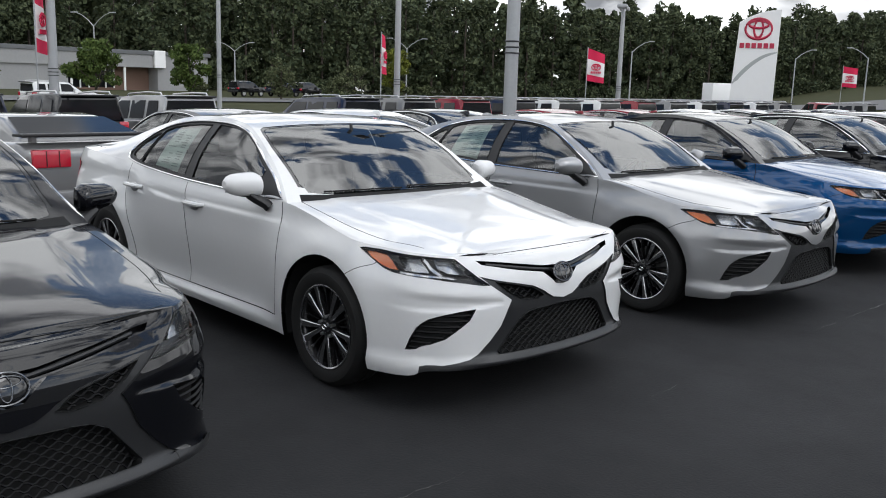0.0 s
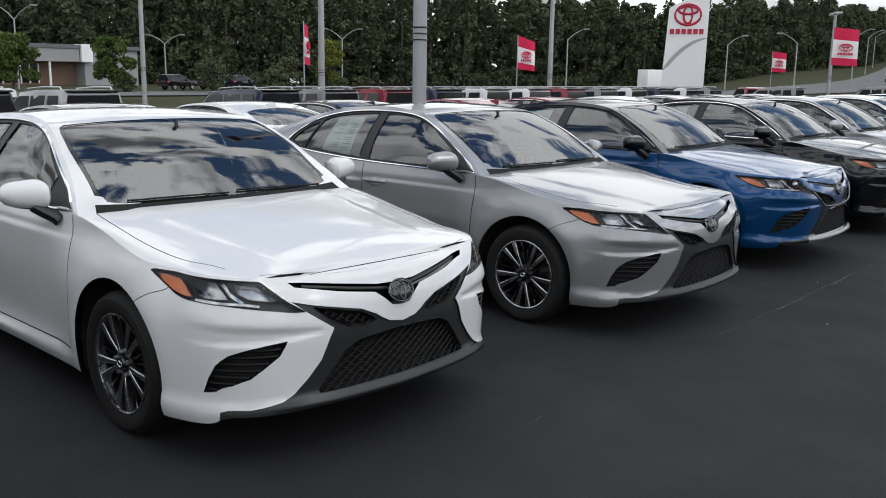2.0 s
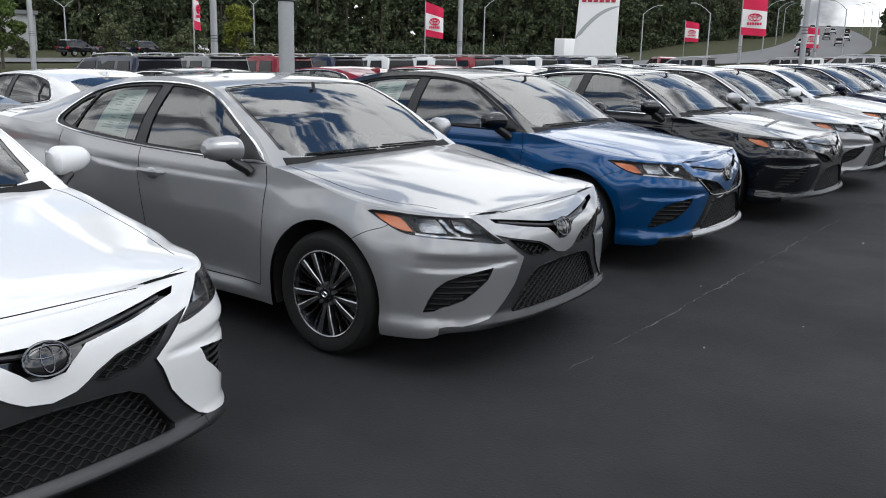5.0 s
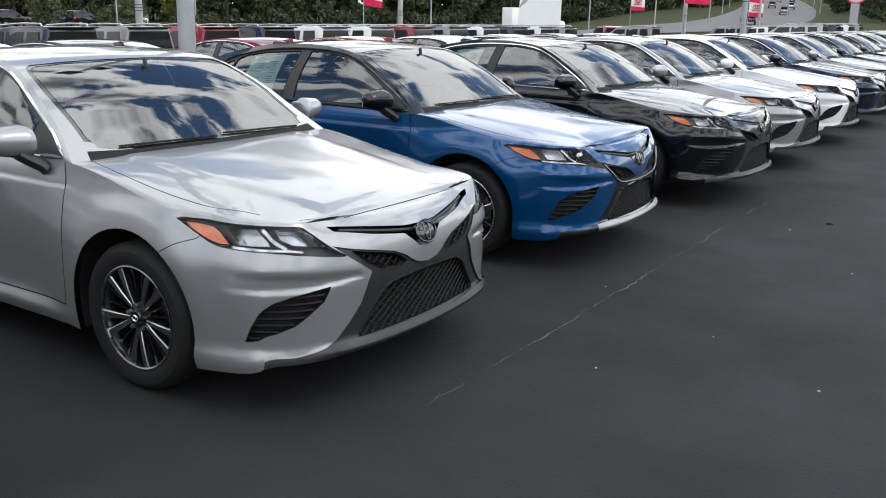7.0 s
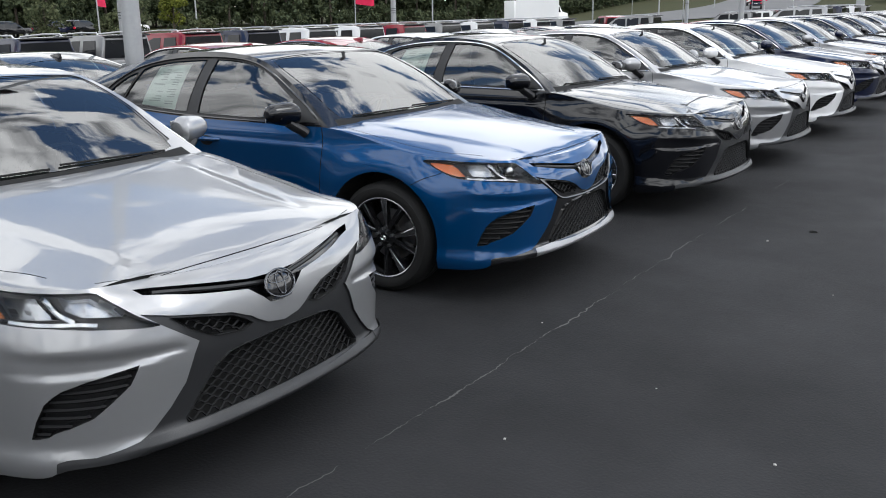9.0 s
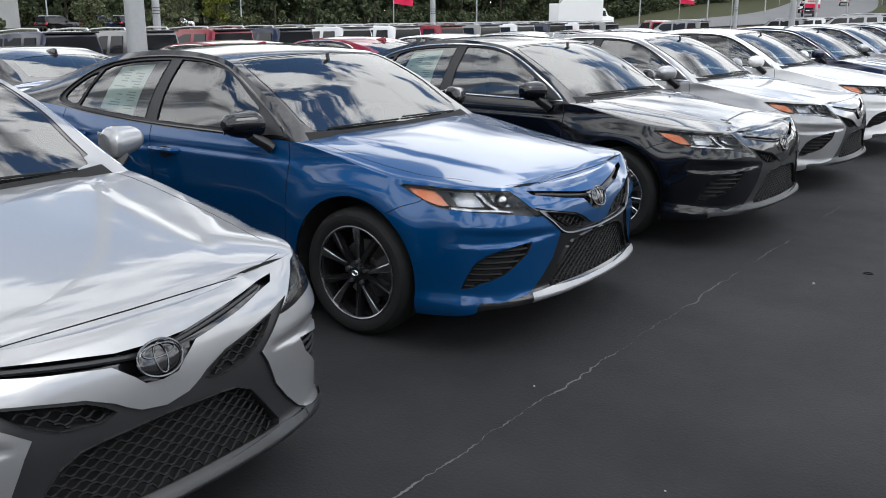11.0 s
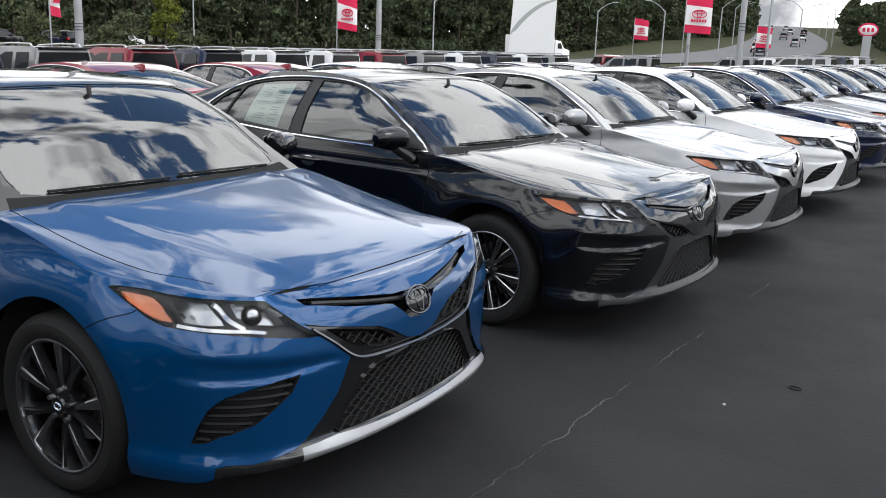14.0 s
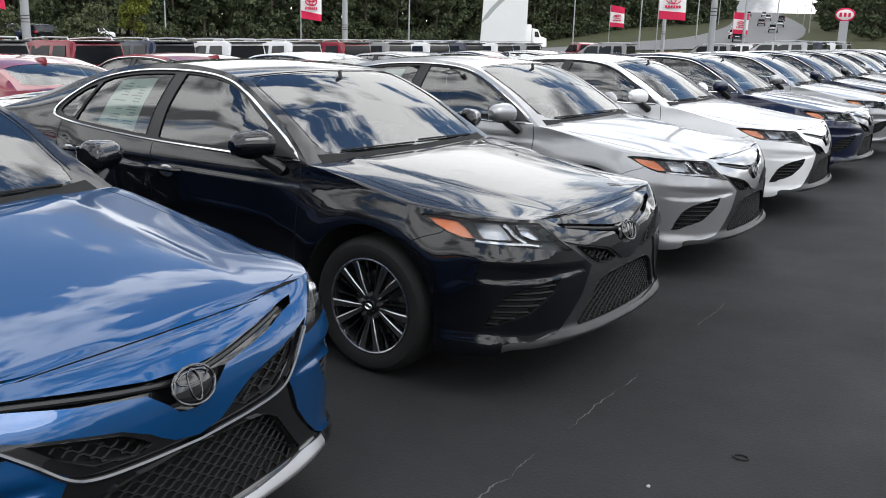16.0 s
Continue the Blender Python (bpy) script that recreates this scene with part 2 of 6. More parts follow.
class Panel:
    """A curved sheet S(u, v), cut along outlines into regions, each of which becomes a mesh of its own."""

    def __init__(self, surf, us, vs, regions, start="body"):
        self.surf, self.depth = surf, {start: 0.0}
        bm = bmesh.new()
        grid = [[bm.verts.new((u, v, 0)) for v in vs] for u in us]
        for a, b in zip(grid, grid[1:]):
            for k in range(len(vs) - 1):
                bm.faces.new((a[k], a[k + 1], b[k + 1], b[k]))
        for name, poly, depth in regions:
            for (x0, y0), (x1, y1) in zip(poly, poly[1:] + poly[:1]):
                if abs(x1 - x0) + abs(y1 - y0) < 1e-6:
                    continue
                lx, hx, ly, hy = min(x0, x1) - 1e-5, max(x0, x1) + 1e-5, min(y0, y1) - 1e-5, max(y0, y1) + 1e-5
                near = []
                for f in bm.faces:
                    xs = [v.co.x for v in f.verts]
                    if max(xs) < lx or min(xs) > hx:
                        continue
                    ys = [v.co.y for v in f.verts]
                    if max(ys) >= ly and min(ys) <= hy:
                        near.append(f)
                if near:
                    geom = list({v for f in near for v in f.verts}) + list({e for f in near for e in f.edges}) + near
                    bmesh.ops.bisect_plane(bm, geom=geom, dist=1e-6, plane_co=(x0, y0, 0), plane_no=(y1 - y0, x0 - x1, 0))
        self.kind = {}
        self.faces = []
        boxes = [(min(p[0] for p in poly), max(p[0] for p in poly), min(p[1] for p in poly), max(p[1] for p in poly)) for _, poly, _ in regions]
        for f in bm.faces:
            c = f.calc_center_median()
            kind = start
            for (name, poly, depth), (x0, x1, y0, y1) in zip(regions, boxes):
                if x0 <= c.x <= x1 and y0 <= c.y <= y1 and inside(c.x, c.y, poly):
                    kind = name
                    self.depth[name] = depth
            self.faces.append((kind, [(v.co.x, v.co.y) for v in f.verts]))
        bm.free()

    def points(self, uv, depth=0.0):
        uv = np.array(uv, float)
        u, v = uv[:, 0], uv[:, 1]
        e = 1e-3
        p = self.surf(u, v)
        du = self.surf(u + e, v) - self.surf(u - e, v)
        dv = self.surf(u, np.minimum(v + e, 1.0)) - self.surf(u, np.maximum(v - e, 0.0))
        n = np.cross(dv, du)
        n /= np.maximum(np.linalg.norm(n, axis=1, keepdims=True), 1e-12)
        n[np.abs(p[:, 1]) < 1e-4, 1] = 0
        n /= np.maximum(np.linalg.norm(n, axis=1, keepdims=True), 1e-12)
        return p + n * depth, n

    def pieces(self, kinds, depth=None, sides="both", walls=True):
        """Vertices, faces and normals of the regions named; sides: right, left or both."""
        kinds = (kinds,) if isinstance(kinds, str) else kinds
        deep = self.depth.get(kinds[0], 0.0) if depth is None else depth
        index, uv, faces, count = {}, [], [], {}
        for kind, ring in self.faces:
            if kind in kinds:
                ids = []
                for q in ring:
                    key = (round(q[0], 5), round(q[1], 5))
                    if key not in index:
                        index[key] = len(uv)
                        uv.append(q)
                    if not ids or ids[-1] != index[key]:
                        ids.append(index[key])
                if ids[0] == ids[-1]:
                    ids.pop()
                if len(set(ids)) == len(ids) > 2:
                    faces.append(ids)
                    for a, b in zip(ids, ids[1:] + ids[:1]):
                        count[(a, b)] = count.get((a, b), 0) + 1
        if not faces:
            return [], [], []
        p, n = self.points(uv, deep)
        verts, norms = list(p), list(n)
        if walls and deep < -0.001:
            top, _ = self.points(uv, 0.0)
            for (a, b) in list(count):
                if (b, a) not in count and abs(p[a][1]) + abs(p[b][1]) > 6e-3:
                    k = len(verts)
                    quad = [p[b], p[a], top[a], top[b]]
                    wall_n = np.cross(quad[1] - quad[0], quad[2] - quad[1])
                    wall_n = wall_n / max(np.linalg.norm(wall_n), 1e-9)
                    verts += quad
                    norms += [wall_n] * 4
                    faces.append([k, k + 1, k + 2, k + 3])
        flip = np.array([1, -1, 1])
        right = (verts, faces, norms)
        left = ([v * flip for v in verts], [f[::-1] for f in faces], [q * flip for q in norms])
        if sides == "right":
            return right
        if sides == "left":
            return left
        k = len(verts)
        return right[0] + left[0], right[1] + [[i + k for i in f] for f in left[1]], right[2] + left[2]

    def make(self, name, kinds, mat, parent, label="", depth=None, sides="both", walls=True):
        v, f, n = self.pieces(kinds, depth, sides, walls)
        return mesh_object(name, v, f, mat, parent, label, True, n) if f else None



# ---- the sedan: x forward, y to its left, z up, from the ground under the front axle ----
BASE = 2.825
PLAN = smooth_line([(0.955, 0), (0.948, 0.2), (0.925, 0.42), (0.865, 0.62), (0.76, 0.77), (0.60, 0.862), (0.35, 0.905), (0, 0.918), (-0.6, 0.912), (-1.4, 0.912),
                    (-2.4, 0.918), (-3.0, 0.912), (-3.5, 0.865), (-3.74, 0.76), (-3.86, 0.5), (-3.905, 0)], 24)
ARC = np.concatenate([[0], np.cumsum(np.linalg.norm(np.diff(PLAN, axis=0), axis=1))])
PLAN_N = np.stack([-np.gradient(PLAN[:, 1]), np.gradient(PLAN[:, 0])], 1) * -1
PLAN_N /= np.linalg.norm(PLAN_N, axis=1, keepdims=True)
PLAN_N[0], PLAN_N[-1] = (1, 0), (-1, 0)


def at_x(x):
    """Way along the outline to a place on the flank."""
    return float(np.interp(-x, -PLAN[:, 0], ARC))


def at_y(y):
    """Way along the outline to a place on the nose."""
    return float(np.interp(y, PLAN[: 24 * 7, 1], ARC[: 24 * 7]))


def curve(rows, soft=6):
    c = smooth_line(rows, soft)
    return lambda q: np.interp(q, c[:, 0], c[:, 1])


TOP_Z = curve([(0, 0.785), (at_y(0.3), 0.790), (at_y(0.58), 0.803), (at_y(0.72), 0.815), (at_x(0.55), 0.822), (at_x(0.29), 0.832), (at_x(0.05), 0.872), (at_x(-0.2), 0.924), (at_x(-0.42), 0.956),
               (at_x(-0.8), 0.960), (at_x(-1.5), 0.963), (at_x(-2.1), 0.988), (at_x(-2.6), 1.022), (at_x(-3.1), 1.04), (at_x(-3.6), 1.05), (at_x(-3.85), 1.04), (ARC[-1], 1.03)])
LOW_Z = curve([(0, 0.245), (at_y(0.5), 0.248), (at_y(0.70), 0.244), (at_x(0.72), 0.236), (at_x(0.64), 0.198), (at_x(0.36), 0.184), (at_x(-0.4), 0.185), (at_x(-2.4), 0.20), (at_x(-3.2), 0.23), (ARC[-1], 0.26)])
FRONT_OFF = curve([(0.15, -0.07), (0.238, -0.020), (0.264, 0.014), (0.292, -0.004), (0.32, -0.016), (0.42, -0.016), (0.52, -0.012), (0.58, -0.016), (0.64, -0.026), (0.70, -0.046), (0.74, -0.074), (0.77, -0.100), (0.797, -0.145), (0.85, -0.26)])
CORNER_OFF = curve([(0.15, -0.02), (0.195, 0.002), (0.235, 0.011), (0.262, 0.009), (0.30, -0.002), (0.34, -0.002), (0.45, 0.004), (0.58, 0.008), (0.64, 0.004), (0.70, -0.012), (0.78, -0.045), (0.84, -0.085), (0.9, -0.13)])
SIDE_OFF = curve([(0.15, -0.035), (0.20, -0.012), (0.255, -0.004), (0.275, -0.028), (0.36, -0.040), (0.50, -0.026), (0.64, -0.010), (0.76, -0.002), (0.822, 0.002), (0.838, 0.0), (0.852, -0.014), (0.87, -0.014), (0.90, -0.016), (0.95, -0.034), (1.05, -0.075)])
FENDER_OFF = curve([(0.15, -0.03), (0.3, -0.006), (0.5, 0.002), (0.64, 0.004), (0.74, -0.008), (0.80, -0.022), (0.85, -0.038), (0.90, -0.05), (0.965, -0.055), (1.05, -0.09)])
STATIONS = [0.0, at_y(0.46), at_y(0.74), at_x(0.45), at_x(0.2), at_x(-0.35), at_x(-0.75), at_x(-2.2), at_x(-2.6), at_x(-3.1), at_x(-3.55), ARC[-1]]
STATION_OFF = [FRONT_OFF, FRONT_OFF, CORNER_OFF, CORNER_OFF, FENDER_OFF, FENDER_OFF, SIDE_OFF, SIDE_OFF, FENDER_OFF, FENDER_OFF, FENDER_OFF, FENDER_OFF]


def ease(t):
    t = np.clip(t, 0, 1)
    return t * t * (3 - 2 * t)


SHELF_U = [at_y(0.42), at_y(0.60), at_y(0.72), at_x(0.66), at_x(0.44)]
RIDGE_Z = [0.598, 0.620, 0.632, 0.640, 0.655]
FIN_Z = [0.577, 0.562, 0.554, 0.550, 0.560]


def body_surface(u, q):
    u = np.clip(u, 0, ARC[-1])
    z = LOW_Z(u) + (TOP_Z(u) - LOW_Z(u)) * q
    off = np.zeros_like(z)
    for a, b, fa, fb in zip(STATIONS, STATIONS[1:], STATION_OFF, STATION_OFF[1:]):
        w = ease((u - a) / (b - a))
        here = (u >= a) & (u <= b)
        off = np.where(here, fa(z) * (1 - w) + fb(z) * w, off)
    x, y = np.interp(u, ARC, PLAN[:, 0]), np.interp(u, ARC, PLAN[:, 1])
    nx, ny = np.interp(u, ARC, PLAN_N[:, 0]), np.interp(u, ARC, PLAN_N[:, 1])
    # swelling round the wheels and the raised lip of the arches
    for cx in (0.0, -BASE):
        d = np.hypot(x - cx, z - 0.335)
        off = off + 0.016 * np.exp(-((d - 0.41) / 0.10) ** 2) * (y > 0.7)
    # the corner piece: a ridge under the lamp, a hollow band below it and the raised fin that carries the vent
    ridge, fin = np.interp(u, SHELF_U, RIDGE_Z), np.interp(u, SHELF_U, FIN_Z)
    wide = ease((u - SHELF_U[0]) / 0.05) * ease((SHELF_U[-1] - u) / 0.40)
    off = off + wide * (0.003 * np.exp(-((z - ridge) / 0.03) ** 2) - 0.011 * ease((ridge - z) / 0.045) * ease((z - fin + 0.02) / 0.030))
    return np.stack([x + nx * off, -(y + ny * off), z], -1)


U_LINE = np.linspace(0, ARC[-1], 1500)
EDGE = body_surface(U_LINE, np.ones_like(U_LINE))
EDGE_X, EDGE_Y, EDGE_Z = -EDGE[:, 0], -EDGE[:, 1], EDGE[:, 2]
for k in range(1, len(EDGE_X)):
    EDGE_X[k] = max(EDGE_X[k], EDGE_X[k - 1] + 1e-7)
NOSE, TAIL = float(EDGE[0, 0]), float(EDGE[-1, 0])


def edge_y(x):
    return np.interp(-x, EDGE_X, EDGE_Y)


def edge_z(x):
    return np.interp(-x, EDGE_X, EDGE_Z)


HOOD_Z = curve([(-0.815, 0.785), (-0.75, 0.818), (-0.6, 0.853), (-0.3, 0.899), (0.0, 0.936), (0.25, 0.962), (0.5, 0.978)])
HOOD_BACK = -0.42


def hood_surface(u, v):
    x = NOSE - (NOSE - HOOD_BACK) * np.clip(u, 0, 1) ** 1.5
    a = 1 - v
    ye, ze, zc = edge_y(x), edge_z(x), HOOD_Z(-x)
    y = ye * a
    z = ze + (zc - ze) * (1 - np.clip(a, 0, 1) ** 2.4) ** 0.8
    # a raised middle with creases that run from the lamps to the screen
    crease = 0.44 + 0.16 * np.clip((NOSE - x) / 1.2, 0, 1)
    z = z + 0.006 * ease((crease - np.abs(y)) / 0.09 + 0.5) * ease((NOSE - x) / 0.35)
    return np.stack([x, -y, z], -1)


RAIL = smooth_line([(0.42, edge_y(-0.42), edge_z(-0.42)), (0.6, 0.79, 1.082), (0.8, 0.742, 1.208), (1.1, 0.672, 1.342), (1.4, 0.625, 1.383), (1.7, 0.61, 1.391), (2.1, 0.61, 1.360), (2.5, 0.635, 1.272),
                    (2.9, 0.71, 1.145), (3.2, edge_y(-3.2), edge_z(-3.2))], 16)


def rail(x):
    return np.interp(-x, RAIL[:, 0], RAIL[:, 1]), np.interp(-x, RAIL[:, 0], RAIL[:, 2])


BULGE = curve([(0.42, 0.085), (0.8, 0.075), (1.1, 0.055), (1.5, 0.02), (2.3, -0.02), (2.7, -0.06), (3.2, -0.10)])
CROWN = curve([(0.42, 0.016), (0.8, 0.024), (1.1, 0.024), (1.6, 0.022), (2.3, 0.028), (2.8, 0.04), (3.2, 0.022)])


def roof_surface(u, v):
    x = -np.clip(u, 0.42, 3.2)
    a = 1 - v
    ye, ze = rail(x)
    bow = 1 - a ** 2
    return np.stack([x + BULGE(u) * bow, -ye * a, ze + CROWN(u) * bow], -1)


def trunk_surface(u, v):
    x = -3.2 + (TAIL + 3.2) * np.clip(u, 0, 1) ** 0.7
    a = 1 - v
    ye, ze = edge_y(x), edge_z(x)
    return np.stack([x, -ye * a, ze + (0.022 + 0.03 * ease((u - 0.55) / 0.35)) * (1 - a ** 2.5) * (1 - ease((u - 0.9) / 0.1))], -1)


def cabin_surface(u, v):
    x = -u
    y0, z0 = edge_y(x), edge_z(x)
    y1, z1 = rail(x)
    return np.stack([x, -(y0 + (y1 - y0) * v + 0.035 * np.sin(np.pi * np.clip(v, 0, 1)) * np.clip((z1 - z0) / 0.3, 0, 1)), z0 + (z1 - z0) * v], -1)


def on_body(poly, closed=True):
    """Outline rows (way, height) as body parameters, with long sides divided."""
    out = []
    ring = list(zip(poly, poly[1:] + poly[:1])) if closed else list(zip(poly, poly[1:]))
    for a, b in ring:
        n = max(1, int(math.hypot(b[0] - a[0], b[1] - a[1]) / 0.07))
        out += [(a[0] + (b[0] - a[0]) * k / n, a[1] + (b[1] - a[1]) * k / n) for k in range(n)]
    if not closed:
        out.append(poly[-1])
    return [(u, float((z - LOW_Z(u)) / (TOP_Z(u) - LOW_Z(u)))) for u, z in out]


def on_cabin(poly):
    out = []
    for x, z in poly:
        z0, z1 = edge_z(x), rail(x)[1]
        out.append((-x, float(np.clip((z - z0) / max(z1 - z0, 1e-3), 0.02, 0.97))))
    return out


def body_point(u, z, depth=0.0):
    q = (z - LOW_Z(u)) / (TOP_Z(u) - LOW_Z(u))
    p, n = Panel.points(BODY, [(u, q)], depth)
    return Vector(p[0])


def arch(cx, r=0.392):
    ring = [(at_x(cx + r * math.cos(a)), 0.335 + r * math.sin(a)) for a in np.linspace(-0.05, math.pi + 0.05, 25)]
    return [(at_x(cx + r + 0.004), 0.05)] + ring + [(at_x(cx - r - 0.004), 0.05)]


def body_line(pts, n=6):
    return on_body([tuple(p) for p in smooth_line(pts, n)], False)


VENT = [(at_x(0.622), 0.332), (at_x(0.648), 0.398), (at_x(0.679), 0.457), (at_x(0.732), 0.505), (at_y(0.740), 0.531), (at_y(0.673), 0.546), (at_y(0.600), 0.554), (at_y(0.632), 0.494), (at_y(0.687), 0.446), (at_y(0.735), 0.402), (at_x(0.737), 0.371), (at_x(0.679), 0.343)]
GRILLE_LOW = [(0.0, 0.520), (at_y(0.20), 0.512), (at_y(0.268), 0.503), (at_y(0.33), 0.472), (at_y(0.460), 0.318), (at_y(0.452), 0.304), (0.0, 0.302)]
GRILLE_WING = [(at_y(0.474), 0.678), (at_y(0.403), 0.624), (at_y(0.315), 0.578), (at_y(0.20), 0.565), (at_y(0.152), 0.578), (at_y(0.185), 0.602), (at_y(0.236), 0.628), (at_y(0.36), 0.656)]
GRILLE_SLIT = [(0.0, 0.722), (at_y(0.117), 0.726), (at_y(0.368), 0.760), (at_y(0.575), 0.783), (at_y(0.545), 0.762), (at_y(0.331), 0.724), (at_y(0.142), 0.696), (at_y(0.085), 0.655), (at_y(0.055), 0.628), (0.0, 0.622)]
FRAME_DARK = [(0.0, 0.547), (at_y(0.080), 0.560), (at_y(0.125), 0.583), (at_y(0.155), 0.603), (at_y(0.236), 0.638), (at_y(0.36), 0.664), (at_y(0.474), 0.686), (at_y(0.575), 0.712), (at_y(0.507), 0.661), (at_y(0.388), 0.580), (at_y(0.412), 0.54), (at_y(0.452), 0.448), (at_y(0.513), 0.376), (at_y(0.58), 0.314), (at_y(0.63), 0.288), (at_y(0.60), 0.262), (0.0, 0.262)]
LIP = [(0.0, 0.287), (at_y(0.20), 0.287), (at_y(0.458), 0.299), (at_y(0.60), 0.292), (at_y(0.60), 0.10), (0.0, 0.10)]
LIP_SIDE = [(at_y(0.60), 0.296), (at_y(0.67), 0.281), (at_y(0.74), 0.268), (at_x(0.70), 0.258), (at_x(0.68), 0.10), (at_y(0.60), 0.10)]
LAMP = [(at_x(0.280), 0.808), (at_x(0.302), 0.815), (at_x(0.406), 0.814), (at_x(0.512), 0.810), (at_x(0.69), 0.809), (at_y(0.700), 0.803), (at_y(0.649), 0.762), (at_y(0.588), 0.713), (at_y(0.508), 0.663), (at_y(0.562), 0.667), (at_y(0.673), 0.688), (at_x(0.756), 0.704), (at_x(0.648), 0.711), (at_x(0.521), 0.717), (at_x(0.456), 0.731), (at_x(0.378), 0.762), (at_x(0.309), 0.794)]
LAMP_AMBER = [(at_x(0.322), 0.801), (at_x(0.378), 0.800), (at_x(0.459), 0.794), (at_x(0.506), 0.772), (at_x(0.558), 0.732), (at_x(0.506), 0.731), (at_x(0.434), 0.747), (at_x(0.365), 0.774)]
LAMP_CELL_A = [(at_x(0.540), 0.793), (at_x(0.665), 0.795), (at_x(0.715), 0.748), (at_x(0.722), 0.734), (at_x(0.600), 0.734)]
LAMP_CELL_B = [(at_x(0.735), 0.797), (at_y(0.708), 0.796), (at_y(0.640), 0.750), (at_y(0.612), 0.717), (at_y(0.735), 0.735), (at_x(0.755), 0.758)]
LAMP_BAR = ribbon(smooth_line([(at_x(0.560), 0.724), (at_x(0.648), 0.720), (at_x(0.72), 0.718), (at_y(0.750), 0.716), (at_y(0.70), 0.708)], 4), 0.011)
LAMP_TICK = ribbon(smooth_line([(at_x(0.682), 0.797), (at_x(0.706), 0.782), (at_x(0.732), 0.752), (at_y(0.755), 0.722)], 4), 0.014)
SEAM_W = 0.006
DOOR_FRONT = [(at_x(-0.47), 0.965), (at_x(-0.455), 0.80), (at_x(-0.475), 0.45), (at_x(-0.49), 0.29)]
DOOR_MID = [(at_x(-1.585), 0.97), (at_x(-1.575), 0.8), (at_x(-1.56), 0.5), (at_x(-1.57), 0.285)]
DOOR_REAR = [(at_x(-2.47), 1.02), (at_x(-2.50), 0.85), (at_x(-2.44), 0.66), (at_x(-2.36), 0.45), (at_x(-2.34), 0.29)]


def lamp_regions():
    return [("lamp", on_body(rounded(LAMP, 1, 0.12)), -0.035), ("lamp_cell", on_body(LAMP_CELL_A), -0.055), ("lamp_cell", on_body(LAMP_CELL_B), -0.055),
            ("lamp_amber", on_body(LAMP_AMBER), -0.012), ("lamp_bar", on_body(LAMP_BAR), -0.010), ("lamp_bar", on_body(LAMP_TICK), -0.012)]


def body_regions():
    r = [("door_f", on_body([(at_x(-0.47), 1.1)] + DOOR_FRONT + [(at_x(-1.57), 0.285), (at_x(-1.56), 0.5), (at_x(-1.575), 0.8), (at_x(-1.585), 1.1)]), 0.0),
         ("door_r", on_body([(at_x(-1.585), 1.1)] + DOOR_MID + [(at_x(-2.34), 0.29), (at_x(-2.36), 0.45), (at_x(-2.44), 0.66), (at_x(-2.50), 0.85), (at_x(-2.47), 1.2)]), 0.0),
         ("skirt", on_body([(at_x(-0.385), 0.272), (at_x(-2.43), 0.278), (at_x(-2.43), 0.05), (at_x(-0.385), 0.05)]), 0.0),
         ("bumper", on_body([(0, 0.795), (at_y(0.3), 0.80), (at_y(0.6), 0.81), (at_y(0.6), 0.75), (at_x(0.5), 0.75), (at_x(0.41), 0.750), (at_x(0.384), 0.735), (at_x(0.302), 0.708), (at_x(0.224), 0.666), (at_x(0.19), 0.645), (at_x(0.36), 0.10), (0, 0.10)]), 0.0),
         ("frame", on_body(FRAME_DARK), -0.010), ("wing", on_body(GRILLE_WING), -0.05), ("low", on_body(GRILLE_LOW), -0.06), ("slit", on_body(GRILLE_SLIT), -0.035),
         ("lip", on_body(LIP), 0.006), ("lip_side", on_body(LIP_SIDE), 0.008), ("vent", on_body(VENT), -0.05)]
    r += lamp_regions()
    for line in (DOOR_FRONT, DOOR_MID, DOOR_REAR):
        r.append(("seam", ribbon(body_line(line), SEAM_W), -0.006))
    r.append(("seam", ribbon(body_line([(at_x(-0.49), 0.287), (at_x(-1.0), 0.285), (at_x(-1.8), 0.286), (at_x(-2.34), 0.288)], 4), 0.008), -0.006))
    r.append(("seam", ribbon(body_line([(at_x(0.41), 0.750), (at_x(0.384), 0.735), (at_x(0.302), 0.708), (at_x(0.224), 0.666), (at_x(0.195), 0.645)], 4), 0.005), -0.006))
    r.append(("tail", on_body([(at_x(-3.52), 0.93), (at_x(-3.70), 0.955), (at_x(-3.86), 0.95), (at_x(-3.88), 0.86), (at_x(-3.74), 0.83), (at_x(-3.6), 0.86)]), 0.004))
    r += [("hole", on_body(arch(0.0)), 0.0), ("hole", on_body(arch(-BASE)), 0.0)]
    return r


us = sorted(set(np.round(np.concatenate([np.linspace(0, at_x(0.2), 50), np.linspace(at_x(0.2), at_x(-0.5), 18), np.linspace(at_x(-0.5), at_x(-2.3), 12), np.linspace(at_x(-2.3), ARC[-1], 28)]), 5)))
BODY = Panel(body_surface, us, np.concatenate([np.linspace(0, 0.5, 12), np.linspace(0.53, 0.80, 14), np.linspace(0.83, 1, 7)]), body_regions())


def hood_line(pts):
    """Rows (x, y) on the hood as its parameters."""
    return [(float(((NOSE - x) / (NOSE - HOOD_BACK)) ** (1 / 1.5)), float(1 - y / edge_y(x))) for x, y in pts]


